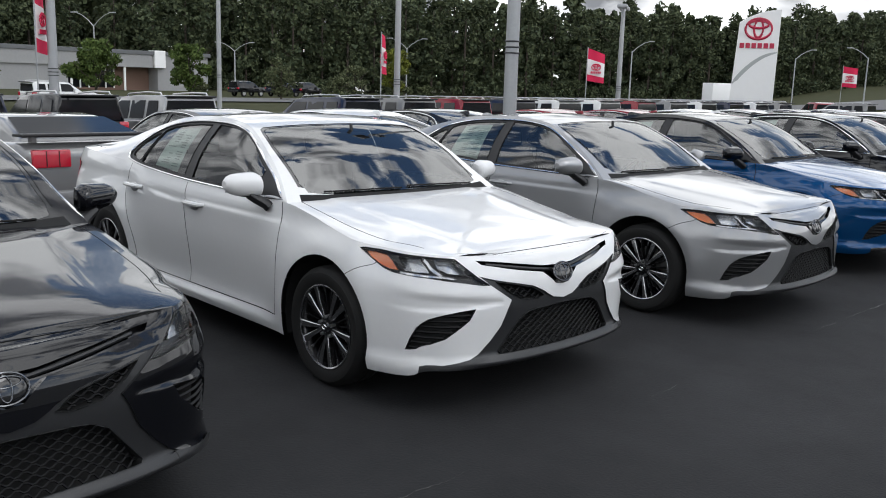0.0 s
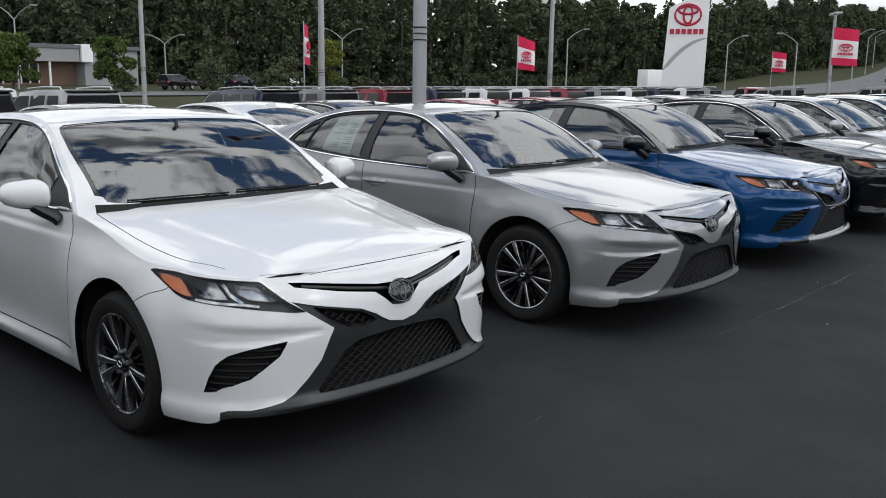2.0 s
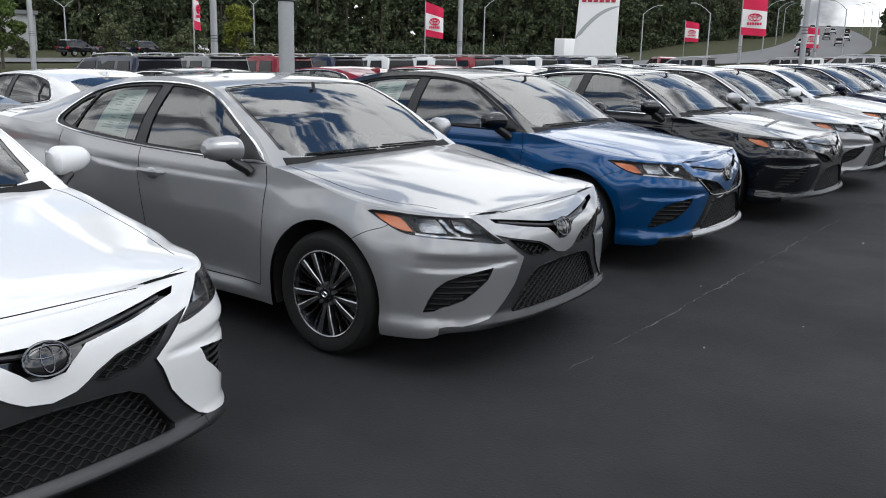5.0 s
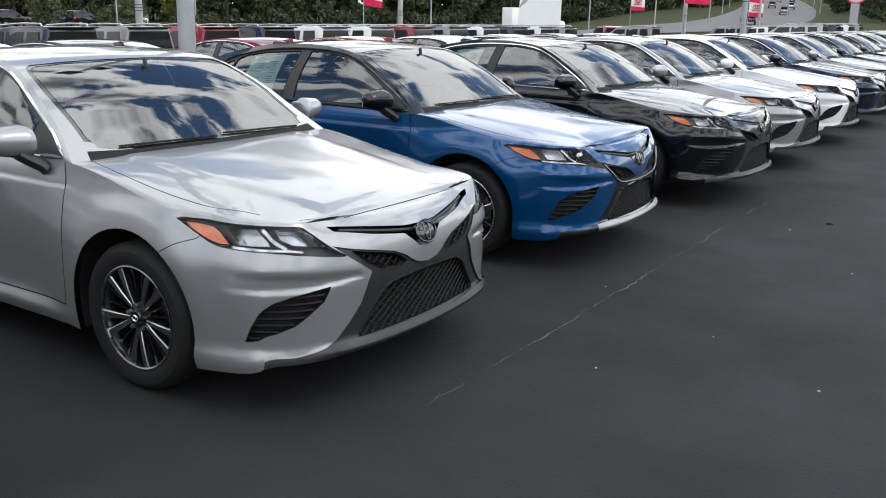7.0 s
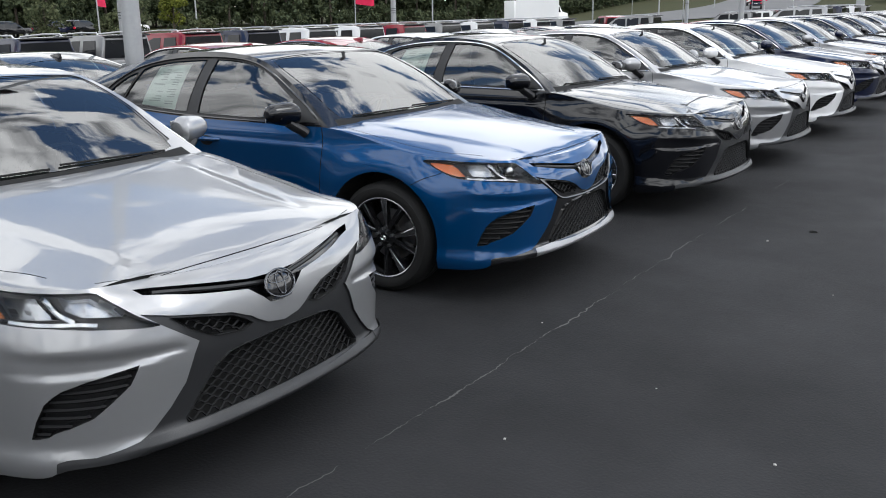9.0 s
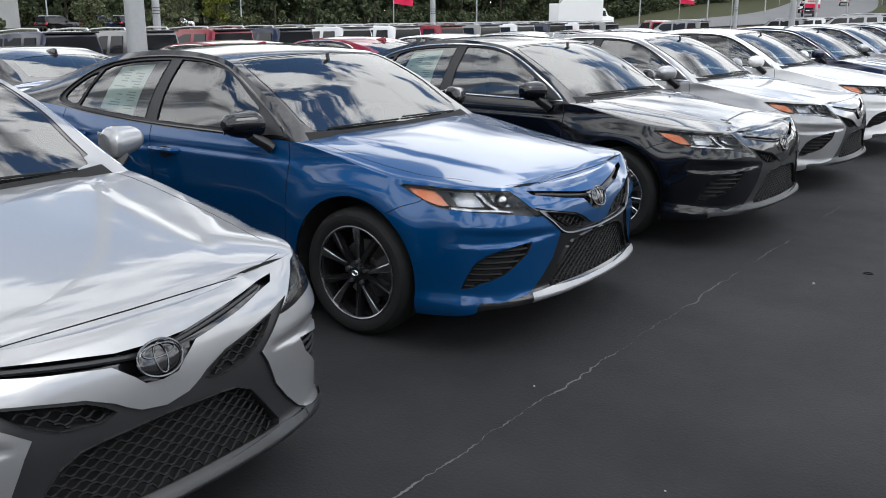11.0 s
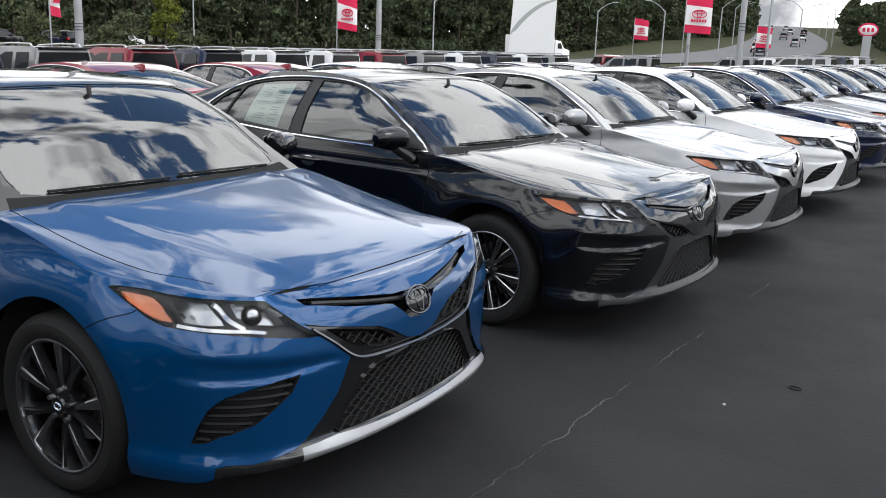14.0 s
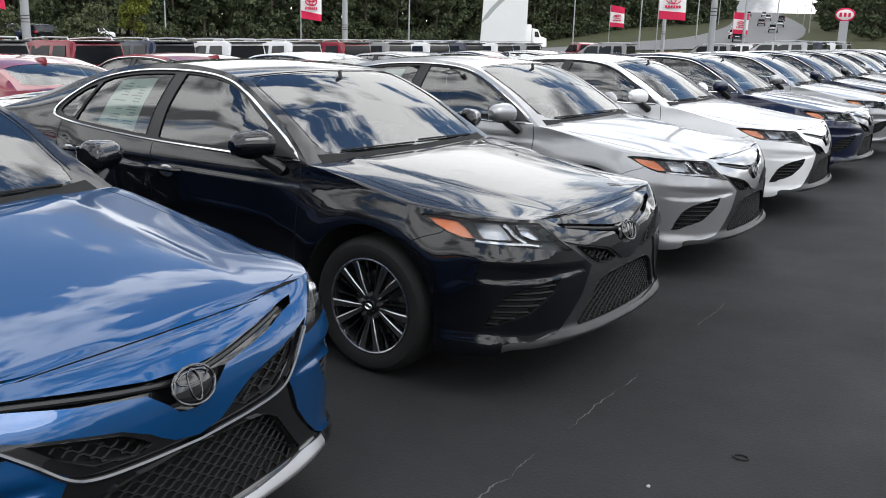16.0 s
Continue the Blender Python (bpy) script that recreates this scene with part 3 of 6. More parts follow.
HOOD = Panel(hood_surface, np.linspace(0, 1, 36), np.linspace(0, 1, 26), [
    ("fender", hood_line([(-0.42, 0.95), (-0.42, 0.775), (-0.30, 0.790), (-0.1, 0.795), (0.15, 0.79), (0.35, 0.765), (0.5, 0.725), (0.57, 0.715), (0.58, 0.95)]), 0.0),
    ("seam", ribbon(hood_line(smooth_line([(-0.415, 0.775), (-0.30, 0.790), (-0.1, 0.795), (0.15, 0.79), (0.35, 0.765), (0.5, 0.722), (0.585, 0.705)], 5)), 0.006), -0.006),
    ("nose", hood_line([(NOSE - 0.0005, 0.0)] + [tuple(q) for q in smooth_line([(NOSE - 0.040, 0.0), (NOSE - 0.044, 0.25), (NOSE - 0.058, 0.48), (NOSE - 0.100, 0.64)], 5)] + [(NOSE - 0.0005, 2.0)]), 0.0),
    ("seam", ribbon(hood_line(smooth_line([(NOSE - 0.040, -0.02), (NOSE - 0.044, 0.25), (NOSE - 0.058, 0.48), (NOSE - 0.100, 0.635)], 6)), 0.0075), -0.006)])
GLASS_FRONT = rounded([(0.485, 0.14), (0.455, 0.30), (0.445, 1.3), (1.09, 1.3), (1.09, 0.16), (1.05, 0.075), (0.8, 0.085)], 1, 0.2)
GLASS_BACK = rounded([(2.52, 0.14), (2.50, 1.3), (3.14, 1.3), (3.12, 0.12), (2.8, 0.10)], 1, 0.2)
ROOF = Panel(roof_surface, np.linspace(0.42, 3.2, 46), np.linspace(0, 1, 14), [
    ("cowl", [(0.40, 0.10), (0.47, 0.10), (0.455, 0.3), (0.447, 1.1), (0.40, 1.1)], 0.0),
    ("surround", rounded([(0.455, 0.12), (0.44, 1.4), (1.115, 1.4), (1.115, 0.12), (1.06, 0.045), (0.8, 0.05)], 1, 0.2), -0.003),
    ("windscreen", GLASS_FRONT, -0.002), ("rear_window", GLASS_BACK, -0.003)])
TRUNK = Panel(trunk_surface, np.linspace(0, 1, 20), np.linspace(0, 1, 18), [("seam", ribbon([(0.08, 0.16), (0.5, 0.14), (0.95, 0.16)], 0.01), -0.005)])
DLO = [(-0.475, 0.972), (-0.62, 1.070), (-0.80, 1.176), (-0.98, 1.268), (-1.14, 1.325), (-1.35, 1.352), (-1.65, 1.357), (-1.95, 1.340), (-2.2, 1.300), (-2.36, 1.250), (-2.47, 1.185), (-2.56, 1.11), (-2.58, 1.062), (-2.52, 1.038),
       (-2.3, 1.014), (-1.9, 0.990), (-1.5, 0.976), (-1.0, 0.971), (-0.7, 0.968)]
CABIN = Panel(cabin_surface, np.linspace(0.425, 3.195, 60), np.linspace(0, 1, 12), [
    ("surround", on_cabin(DLO), -0.004),
    ("window_f", on_cabin([(-0.74, 0.99), (-0.735, 1.115), (-0.98, 1.255), (-1.14, 1.31), (-1.35, 1.338), (-1.525, 1.342), (-1.545, 1.15), (-1.55, 0.998), (-1.1, 0.992)]), -0.008),
    ("window_r", on_cabin([(-1.66, 1.003), (-1.645, 1.15), (-1.625, 1.338), (-1.95, 1.320), (-2.17, 1.288), (-2.245, 1.262), (-2.30, 1.10), (-2.33, 1.035), (-2.0, 1.017)]), -0.008),
    ("quarter", on_cabin(rounded([(-2.27, 1.248), (-2.36, 1.222), (-2.45, 1.165), (-2.53, 1.085), (-2.49, 1.058), (-2.36, 1.04), (-2.32, 1.10)], 1)), -0.008)])


def add_mesh_bars(bm, poly, step, wave, period, depth, r, both=True):
    """Wavy bars across a grille opening."""
    lo, hi = min(p[1] for p in poly), max(p[1] for p in poly)
    w = max(p[0] for p in poly)
    z, row = lo + step * 0.5, 0
    while z < hi:
        m = int(w / (period / 4)) + 2
        run = []
        for k in range(-m if both else 0, m + 1):
            u, s = abs(k) * period / 4, -1 if k < 0 else 1
            zz = z + wave * math.sin((k + 2 * (row % 2)) * math.pi / 2 + 0.6)
            if inside(max(u, 1e-3), zz, poly):
                p = body_point(u, zz, depth)
                run.append((p.x, p.y * s, p.z))
            else:
                if len(run) > 1:
                    add_tube(bm, run, r, 4)
                run = []
        if len(run) > 1:
            add_tube(bm, run, r, 4)
        z += step
        row += 1
    return bm


def wheel_parts(parent, sporty, name="wheel"):
    """One wheel, its outer face towards -y, about its own centre."""
    w = new(name)
    w.parent = parent
    bm = bmesh.new()
    R, rim = 0.338, 0.248 if sporty else 0.237
    add_lathe(bm, [(rim - 0.012, 0.09), (rim + 0.006, 0.105), (R - 0.045, 0.118), (R - 0.014, 0.104), (R - 0.002, 0.08), (R, 0.055), (R - 0.006, 0.052), (R - 0.006, 0.046), (R, 0.043), (R, 0.0), (R - 0.006, -0.003), (R - 0.006, -0.009),
                   (R, -0.012), (R, -0.052), (R - 0.002, -0.08), (R - 0.014, -0.104), (R - 0.030, -0.114), (R - 0.033, -0.118), (R - 0.045, -0.119), (R - 0.065, -0.117), (rim + 0.008, -0.108), (rim - 0.008, -0.096)], 48)
    part("tyre", bm, RUBBER, w, "", True)
    bm = bmesh.new()
    add_lathe(bm, [(rim - 0.004, -0.104), (rim + 0.002, -0.108), (rim - 0.004, -0.110), (rim - 0.010, -0.106), (rim - 0.012, -0.09)], 64)
    part("rim_edge", bm, MACHINED, w, "bright machined rim lip", True)
    bm = bmesh.new()
    add_lathe(bm, [(rim - 0.012, -0.092), (rim - 0.026, -0.06), (rim - 0.03, 0.06), (rim - 0.012, 0.09)], 48)
    add_lathe(bm, [(0.001, 0.055), (rim - 0.03, 0.06)], 32)
    part("rim_barrel", bm, RIM_BLACK, w, "", True)
    bm = bmesh.new()
    add_lathe(bm, [(0.06, -0.005), (0.158, -0.005), (0.158, 0.015), (0.06, 0.015)], 40)
    part("brake_disc", bm, BRAKE, w, "", True)
    bm = bmesh.new()
    for k in range(5):
        a = radians(-28 + k * 14)
        add_box(bm, 0.128, 0.182, -0.03, 0.03, -0.024, 0.024, 0.008, Matrix.Rotation(-a, 4, "Y"))
    part("brake_caliper", bm, BRAKE, w, "grey brake caliper", True)

    def spoke(a0, a1, r0, r1, w0, w1, y0, y1, tgt, thick=0.016):
        c0, c1 = radians(a0), radians(a1)
        p0, p1 = Vector((math.cos(c0) * r0, y0, math.sin(c0) * r0)), Vector((math.cos(c1) * r1, y1, math.sin(c1) * r1))
        side = (p1 - p0).cross(Vector((0, 1, 0))).normalized()
        vs = []
        for p, ww in ((p0, w0), ((p0 + p1) / 2 + Vector((0, -0.004, 0)), (w0 + w1) / 2), (p1, w1)):
            vs.append([tgt.verts.new(p + side * ww / 2), tgt.verts.new(p - side * ww / 2), tgt.verts.new(p - side * ww * 0.75 + Vector((0, thick, 0))), tgt.verts.new(p + side * ww * 0.75 + Vector((0, thick, 0)))])
        for a, b in zip(vs, vs[1:]):
            for k in range(4):
                tgt.faces.new((a[k], a[(k + 1) % 4], b[(k + 1) % 4], b[k]))
        tgt.faces.new(vs[0][::-1])
        tgt.faces.new(vs[-1])

    for k in range(5):
        a = 270 + 72 * k + (0 if not sporty else 18)
        dark, face = bmesh.new(), bmesh.new()
        if sporty:
            for s in (-1, 1):
                spoke(a + 6 * s, a + 16 * s, 0.05, rim - 0.008, 0.026, 0.034, -0.088, -0.100, dark, 0.03)
            spoke(a + 7, a + 16.5, 0.075, rim - 0.010, 0.010, 0.032, -0.091, -0.103, face, 0.004)
            spoke(a - 8, a - 18.5, 0.085, rim - 0.010, 0.003, 0.005, -0.091, -0.103, face, 0.004)
        else:
            for s in (-1, 1):
                spoke(a + 2 * s, a + 12.2 * s, 0.034, rim - 0.008, 0.020, 0.032, -0.086, -0.099, dark, 0.03)
                spoke(a + 3 * s, a + 12.0 * s, 0.036, rim - 0.006, 0.011, 0.026, -0.090, -0.103, face, 0.004)
                spoke(a + 28 * s, a + 28 * s, 0.07, rim - 0.012, 0.007, 0.010, -0.070, -0.080, dark, 0.03)
                spoke(a + 27 * s, a + 25.5 * s, 0.17, rim - 0.012, 0.0015, 0.004, -0.074, -0.084, face, 0.003)
        part("spoke", dark, RIM_BLACK, w, "gloss black alloy spoke pair", True)
        part("spoke_face", face, MACHINED, w, "bright machined spoke face")
    dark = bmesh.new()
    add_lathe(dark, [(0.036, -0.097), (0.062, -0.088), (0.075, -0.05), (0.075, 0.02)], 30)
    part("hub", dark, RIM_BLACK, w, "", True)
    for k in range(5):
        a = radians(306 + 72 * k)
        bm = bmesh.new()
        bmesh.ops.create_cone(bm, cap_ends=True, segments=8, radius1=0.011, radius2=0.009, depth=0.03, matrix=Matrix.Translation((0.057 * math.cos(a), -0.09, 0.057 * math.sin(a))) @ Matrix.Rotation(math.pi / 2, 4, "X"))
        part("lug_nut", bm, SATIN, w)
    bm = bmesh.new()
    bmesh.ops.create_cone(bm, cap_ends=True, segments=28, radius1=0.036, radius2=0.031, depth=0.012, matrix=Matrix.Translation((0, -0.1, 0)) @ Matrix.Rotation(math.pi / 2, 4, "X"))
    part("hub_cap", bm, GLOSS_BLACK, w, "", True)
    bm = bmesh.new()
    add_tube(bm, [(0.019 * math.cos(a), -0.1075, 0.013 * math.sin(a)) for a in np.linspace(0, math.tau, 20, endpoint=False)], 0.002, 4, True)
    add_tube(bm, [(0.007 * math.cos(a), -0.1075, 0.012 * math.sin(a)) for a in np.linspace(0, math.tau, 16, endpoint=False)], 0.0016, 4, True)
    part("hub_emblem", bm, CHROME, w)
    return w


def mirror_parts(parent, side, shell_mat):
    """Door mirror on a side, +1 left or -1 right."""
    m = new("door_mirror")
    m.parent = parent

    def shell(grow):
        bm = bmesh.new()
        rows = []
        for i in range(13):
            t = i / 12
            yy = 0.905 + 0.215 * t
            h = (0.084 - 0.030 * t) * (1 - abs(2 * t - 1) ** 5 * (0.62 if t > 0.5 else 0.4)) * grow
            rows.append([])
            for k in range(20):
                a = math.tau * k / 20
                cx, cz = math.cos(a), math.sin(a)
                px = (abs(cx) ** 0.9) * math.copysign(1, cx) * (0.100 - 0.045 * t) * (1.0 if cx > 0 else 0.45) * (1 - (2 * t - 1) ** 8 * 0.4)
                pz = (abs(cz) ** 0.92) * math.copysign(1, cz) * h
                rows[-1].append(bm.verts.new((-0.66 + px - 0.03 * t, side * yy, 1.04 + pz + 0.012 * t)))
        for a, b in zip(rows, rows[1:]):
            for k in range(20):
                bm.faces.new((a[k], a[(k + 1) % 20], b[(k + 1) % 20], b[k]))
        bm.faces.new(rows[0][::-1])
        bm.faces.new(rows[-1])
        bmesh.ops.recalc_face_normals(bm, faces=bm.faces[:])
        return bm

    part("shell", shell(1.0), shell_mat, m, "", True)
    bm = shell(1.02)
    geom = bm.verts[:] + bm.edges[:] + bm.faces[:]
    bmesh.ops.bisect_plane(bm, geom=geom, plane_co=(0, 0, 0.985), plane_no=(0, 0, 1), clear_outer=True)
    part("shell_base", bm, TRIM, m, "black underside", True)
    bm = bmesh.new()
    add_tube(bm, [(-0.635, side * 0.985, 0.99), (-0.625, side * 0.945, 0.965), (-0.60, side * 0.895, 0.935), (-0.585, side * 0.875, 0.915)], [0.036, 0.04, 0.042, 0.045], 10, flat=0.75)
    part("arm", bm, TRIM, m, "black mirror stalk", True)
    bm = bmesh.new()
    add_box(bm, -0.728, -0.722, min(side * 0.925, side * 1.085), max(side * 0.925, side * 1.085), 0.995, 1.09, 0.002)
    part("mirror_glass", bm, CHROME, m, "mirror glass")
    return m


def interior_parts(car):
    bm = bmesh.new()
    add_box(bm, -3.0, -0.3, -0.74, 0.74, 0.24, 0.32)
    add_box(bm, -3.1, -2.75, -0.7, 0.7, 0.3, 1.02, 0.05)
    part("cabin_floor", bm, TRIM, car)
    bm = bmesh.new()
    add_box(bm, -0.86, -0.36, -0.72, 0.72, 0.62, 0.93, 0.06)
    part("dashboard", bm, INTERIOR, car, "black padded dashboard", True)
    for y in (-0.37, 0.37):
        s = new("front_seat")
        s.parent = car
        bm = bmesh.new()
        add_box(bm, -1.62, -1.10, y - 0.25, y + 0.25, 0.32, 0.58, 0.07)
        part("seat_cushion", bm, INTERIOR, s, "", True)
        bm = bmesh.new()
        add_box(bm, -0.09, 0.09, y - 0.24, y + 0.24, 0.0, 0.62, 0.07, pose(-1.66, 0, 0.50, 0, -14, 0))
        part("backrest", bm, INTERIOR, s, "", True)
        bm = bmesh.new()
        add_box(bm, -0.05, 0.05, y - 0.13, y + 0.13, 0.0, 0.17, 0.045, pose(-1.80, 0, 1.10, 0, -8, 0))
        add_tube(bm, [(-1.79, y - 0.06, 1.02), (-1.80, y - 0.06, 1.13)], 0.008)
        add_tube(bm, [(-1.79, y + 0.06, 1.02), (-1.80, y + 0.06, 1.13)], 0.008)
        part("headrest", bm, INTERIOR, s, "", True)
    s = new("rear_bench")
    s.parent = car
    bm = bmesh.new()
    add_box(bm, -2.55, -2.0, -0.65, 0.65, 0.32, 0.58, 0.07)
    part("seat_cushion", bm, INTERIOR, s, "", True)
    bm = bmesh.new()
    add_box(bm, -0.09, 0.09, -0.66, 0.66, 0.0, 0.56, 0.07, pose(-2.56, 0, 0.5, 0, -20, 0))
    part("backrest", bm, INTERIOR, s, "", True)
    for y in (-0.38, 0.38):
        bm = bmesh.new()
        add_box(bm, -0.045, 0.045, y - 0.13, y + 0.13, 0.0, 0.14, 0.04, pose(-2.77, 0, 1.0, 0, -10, 0))
        part("headrest", bm, INTERIOR, s, "", True)
    bm = bmesh.new()
    m = pose(-0.98, 0.37, 0.86, 0, -62, 0)
    add_tube(bm, [m @ Vector((0.185 * math.cos(a), 0.185 * math.sin(a), 0)) for a in np.linspace(0, math.tau, 28, endpoint=False)], 0.014, 8, True)
    for a in (0, 2.6, 3.7):
        add_tube(bm, [m @ Vector((0, 0, -0.01)), m @ Vector((0.18 * math.cos(a), 0.18 * math.sin(a), 0))], 0.013, 6)
    add_tube(bm, [m @ Vector((0, 0, 0.0)), m @ Vector((0, 0, -0.28))], 0.035, 8)
    part("steering_wheel", bm, INTERIOR, car, "black steering wheel", True)
    bm = bmesh.new()
    add_box(bm, -0.015, 0.015, -0.12, 0.12, -0.03, 0.03, 0.012, pose(-0.94, 0, 1.285, 0, 15, 0))
    add_tube(bm, [(-0.94, 0, 1.3), (-0.955, 0, 1.37)], 0.012)
    part("inner_mirror", bm, TRIM, car, "", True)


def sedan(colour, sporty, label):
    """A whole car. sporty: black roof, bright lower lip, other wheels and lamps."""
    car = thing("sedan", label, "car", "sedans in the front row")
    roof_mat = PAINT_BLACK if sporty else colour
    BODY.make("quarter_panel", "body", colour, car, sides="right")
    BODY.make("quarter_panel", "body", colour, car, sides="left")
    bumper = BODY.make("front_bumper", "bumper", colour, car)
    for s in ("right", "left"):
        k = -1 if s == "right" else 1
        fd = BODY.make("front_door", "door_f", colour, car, sides=s)
        rd = BODY.make("rear_door", "door_r", colour, car, sides=s)
        for door, cx, cz in ((fd, -1.43, 0.838), (rd, -2.32, 0.868)):
            bm = bmesh.new()
            add_tube(bm, [(cx + 0.115, k * 0.905, cz), (cx + 0.09, k * 0.938, cz + 0.003), (cx + 0.03, k * 0.948, cz + 0.004), (cx - 0.04, k * 0.948, cz + 0.004), (cx - 0.095, k * 0.938, cz + 0.003), (cx - 0.115, k * 0.905, cz)],
                     [0.012, 0.016, 0.017, 0.017, 0.016, 0.012], 8, flat=0.95)
            part("door_handle", bm, colour, door, "", True)
            bm = bmesh.new()
            bmesh.ops.create_uvsphere(bm, u_segments=16, v_segments=8, radius=1, matrix=Matrix.Translation((cx, k * 0.912, cz - 0.012)) @ Matrix.Diagonal((0.062, 0.006, 0.034, 1)))
            part("handle_cup", bm, SEAM if colour is not PAINT_WHITE else SATIN, door, "", True)
        BODY.make("side_skirt", "skirt", colour, car, sides=s)
        lamp = BODY.make("headlamp", "lamp", LAMP_DARK, car, "headlamp with amber corner and clear lens", sides=s)
        BODY.make("reflector", "lamp_cell", REFLECTOR, lamp, sides=s)
        BODY.make("amber_corner", "lamp_amber", AMBER, lamp, "amber corner reflector", sides=s)
        BODY.make("light_bar", "lamp_bar", LAMP_CHROME, lamp, "bright daytime light bar", sides=s)
        lens = BODY.make("lens", ("lamp", "lamp_cell", "lamp_amber", "lamp_bar"), GLASS_LAMP, lamp, "clear lens", 0.0015, s, False)
        lens.visible_shadow = False
        if sporty:
            bm = bmesh.new()
            p = body_point(at_y(0.735), 0.765, -0.03)
            bmesh.ops.create_uvsphere(bm, u_segments=18, v_segments=10, radius=0.035, matrix=Matrix.Translation((p.x, -p.y * k, p.z)))
            part("projector", bm, REFLECTOR, lamp, "round projector lens", True)
        vent = BODY.make("bumper_vent", "vent", TRIM, car, "black slatted vent", sides=s)
        bm = bmesh.new()
        add_mesh_bars(bm, VENT, 0.029, 0.0, 0.05, -0.012, 0.0065, False)
        for v in bm.verts:
            if k > 0:
                v.co.y = -v.co.y
        bmesh.ops.recalc_face_normals(bm, faces=bm.faces[:])
        part("slat_set", bm, MESH_BLACK, vent)
        mirror_parts(fd, k, PAINT_BLACK if (sporty or colour in (PAINT_BLACK, PAINT_NAVY)) else colour)
        BODY.make("tail_lamp", "tail", LAMP_RED, car, "red tail lamp", sides=s)
        CABIN.make("roof_side", "body", roof_mat, car, sides=s)
        CABIN.make("window_surround", "surround", TRIM, car, "black window frame and pillar", sides=s)
        for kind, nm in (("window_f", "front_door_window"), ("window_r", "rear_door_window"), ("quarter", "quarter_window")):
            CABIN.make(nm, kind, GLASS_SIDE, car, "tinted side window", sides=s, walls=False)
        # bright strip round the side windows
        bm = bmesh.new()
        ring = [tuple(q) for q in smooth_line(DLO + DLO[:1], 3)[:-1]]
        pts, _ = CABIN.points(on_cabin(ring), 0.002)
        add_tube(bm, [(p[0], -p[1] * k, p[2]) for p in pts], 0.0075, 6, True)
        part("window_trim", bm, GLOSS_BLACK if sporty else CHROME, car, "black window trim" if sporty else "chrome window trim", True)
        # the paper price sheet inside the rear door window
        if s == "right":
            c = on_cabin([(-1.79, 1.012), (-2.13, 1.035), (-2.09, 1.288), (-1.77, 1.315)])
            g = []
            for a in range(5):
                for b in range(5):
                    fa, fb = a / 4, b / 4
                    lo = (c[0][0] + (c[1][0] - c[0][0]) * fa, c[0][1] + (c[1][1] - c[0][1]) * fa)
                    hi = (c[3][0] + (c[2][0] - c[3][0]) * fa, c[3][1] + (c[2][1] - c[3][1]) * fa)
                    g.append((lo[0] + (hi[0] - lo[0]) * fb, lo[1] + (hi[1] - lo[1]) * fb))
            pts, nn = CABIN.points(g, -0.016)
            sheet = mesh_object("price_sheet", pts, [[a * 5 + b, a * 5 + b + 1, a * 5 + b + 6, a * 5 + b + 5] for a in range(4) for b in range(4)], PAPER, car, "white printed price sheet inside the window")
            rows = random.Random(5)
            vv, ff = [], []
            for z in np.arange(1.045, 1.28, 0.016):
                for x0, x1 in ((-1.82, -1.82 - rows.uniform(0.05, 0.10)), (-1.95, -1.95 - rows.uniform(0.04, 0.12))):
                    if rows.random() < 0.8:
                        q, _ = CABIN.points(on_cabin([(x0, z), (x1, z), (x1, z + 0.006), (x0, z + 0.006)]), -0.013)
                        ff.append([len(vv) + j for j in range(4)])
                        vv += list(q)
            mesh_object("print_lines", vv, ff, INK, sheet, "rows of grey print", False)
        for cx in (0.0, -BASE):
            w = wheel_parts(car, sporty)
            w.matrix_basis = pose(cx, k * 0.795, 0.3195, 0, 20 * cx, 0 if k < 0 else 180)
            bm = bmesh.new()
            ring = [(cx + 0.41 * math.cos(a), 0.335 + 0.41 * math.sin(a)) for a in np.linspace(-0.35, math.pi + 0.35, 22)]
            rows = [[bm.verts.new((x, k * y, z)) for x, z in ring] for y in (0.60, 0.885)]
            for a in range(len(ring) - 1):
                bm.faces.new((rows[0][a], rows[0][a + 1], rows[1][a + 1], rows[1][a]))
            bm.faces.new(rows[0])
            part("wheel_liner", bm, SEAM, car, "black wheel arch liner")
    for s in ("right", "left"):
        BODY.make("panel_gap", "seam", SEAM, car, "dark gap between panels", sides=s)
    frame_mat = GLOSS_BLACK if sporty else FRAME_GREY
    grille = BODY.make("grille_frame", "frame", frame_mat, car, "dark frame round the grille")
    BODY.make("grille_backing", ("low", "wing"), SEAM, grille)
    BODY.make("upper_grille", "slit", GLOSS_BLACK, car, "slim black upper grille")
    BODY.make("front_lip", "lip", BRIGHT_LIP if sporty else FRAME_GREY, car, "bright lower lip" if sporty else "dark grey lower lip")
    for s in ("right", "left"):
        BODY.make("corner_lip", "lip_side", GLOSS_BLACK if sporty else FRAME_GREY, car, sides=s)
    bm = bmesh.new()
    add_mesh_bars(bm, GRILLE_LOW, 0.0185, 0.0075, 0.056, -0.022, 0.0040)
    add_mesh_bars(bm, GRILLE_WING, 0.0185, 0.0075, 0.056, -0.018, 0.0040)
    tagged(part("grille_mesh", bm, MESH_BLACK, grille, "wavy black mesh"), kind="stuff")
    bm = bmesh.new()
    for s in (1, -1):
        line = [body_point(u, z, -0.018) for u, z in zip(np.linspace(0.05, at_y(0.50), 14), np.interp(np.linspace(0, 1, 14), [0, 0.3, 1], [0.706, 0.724, 0.768]))]
        add_tube(bm, [(p.x, p.y * s, p.z) for p in line], 0.007, 6, flat=1.3)
    part("grille_bar", bm, FRAME_GREY, car, "", True)
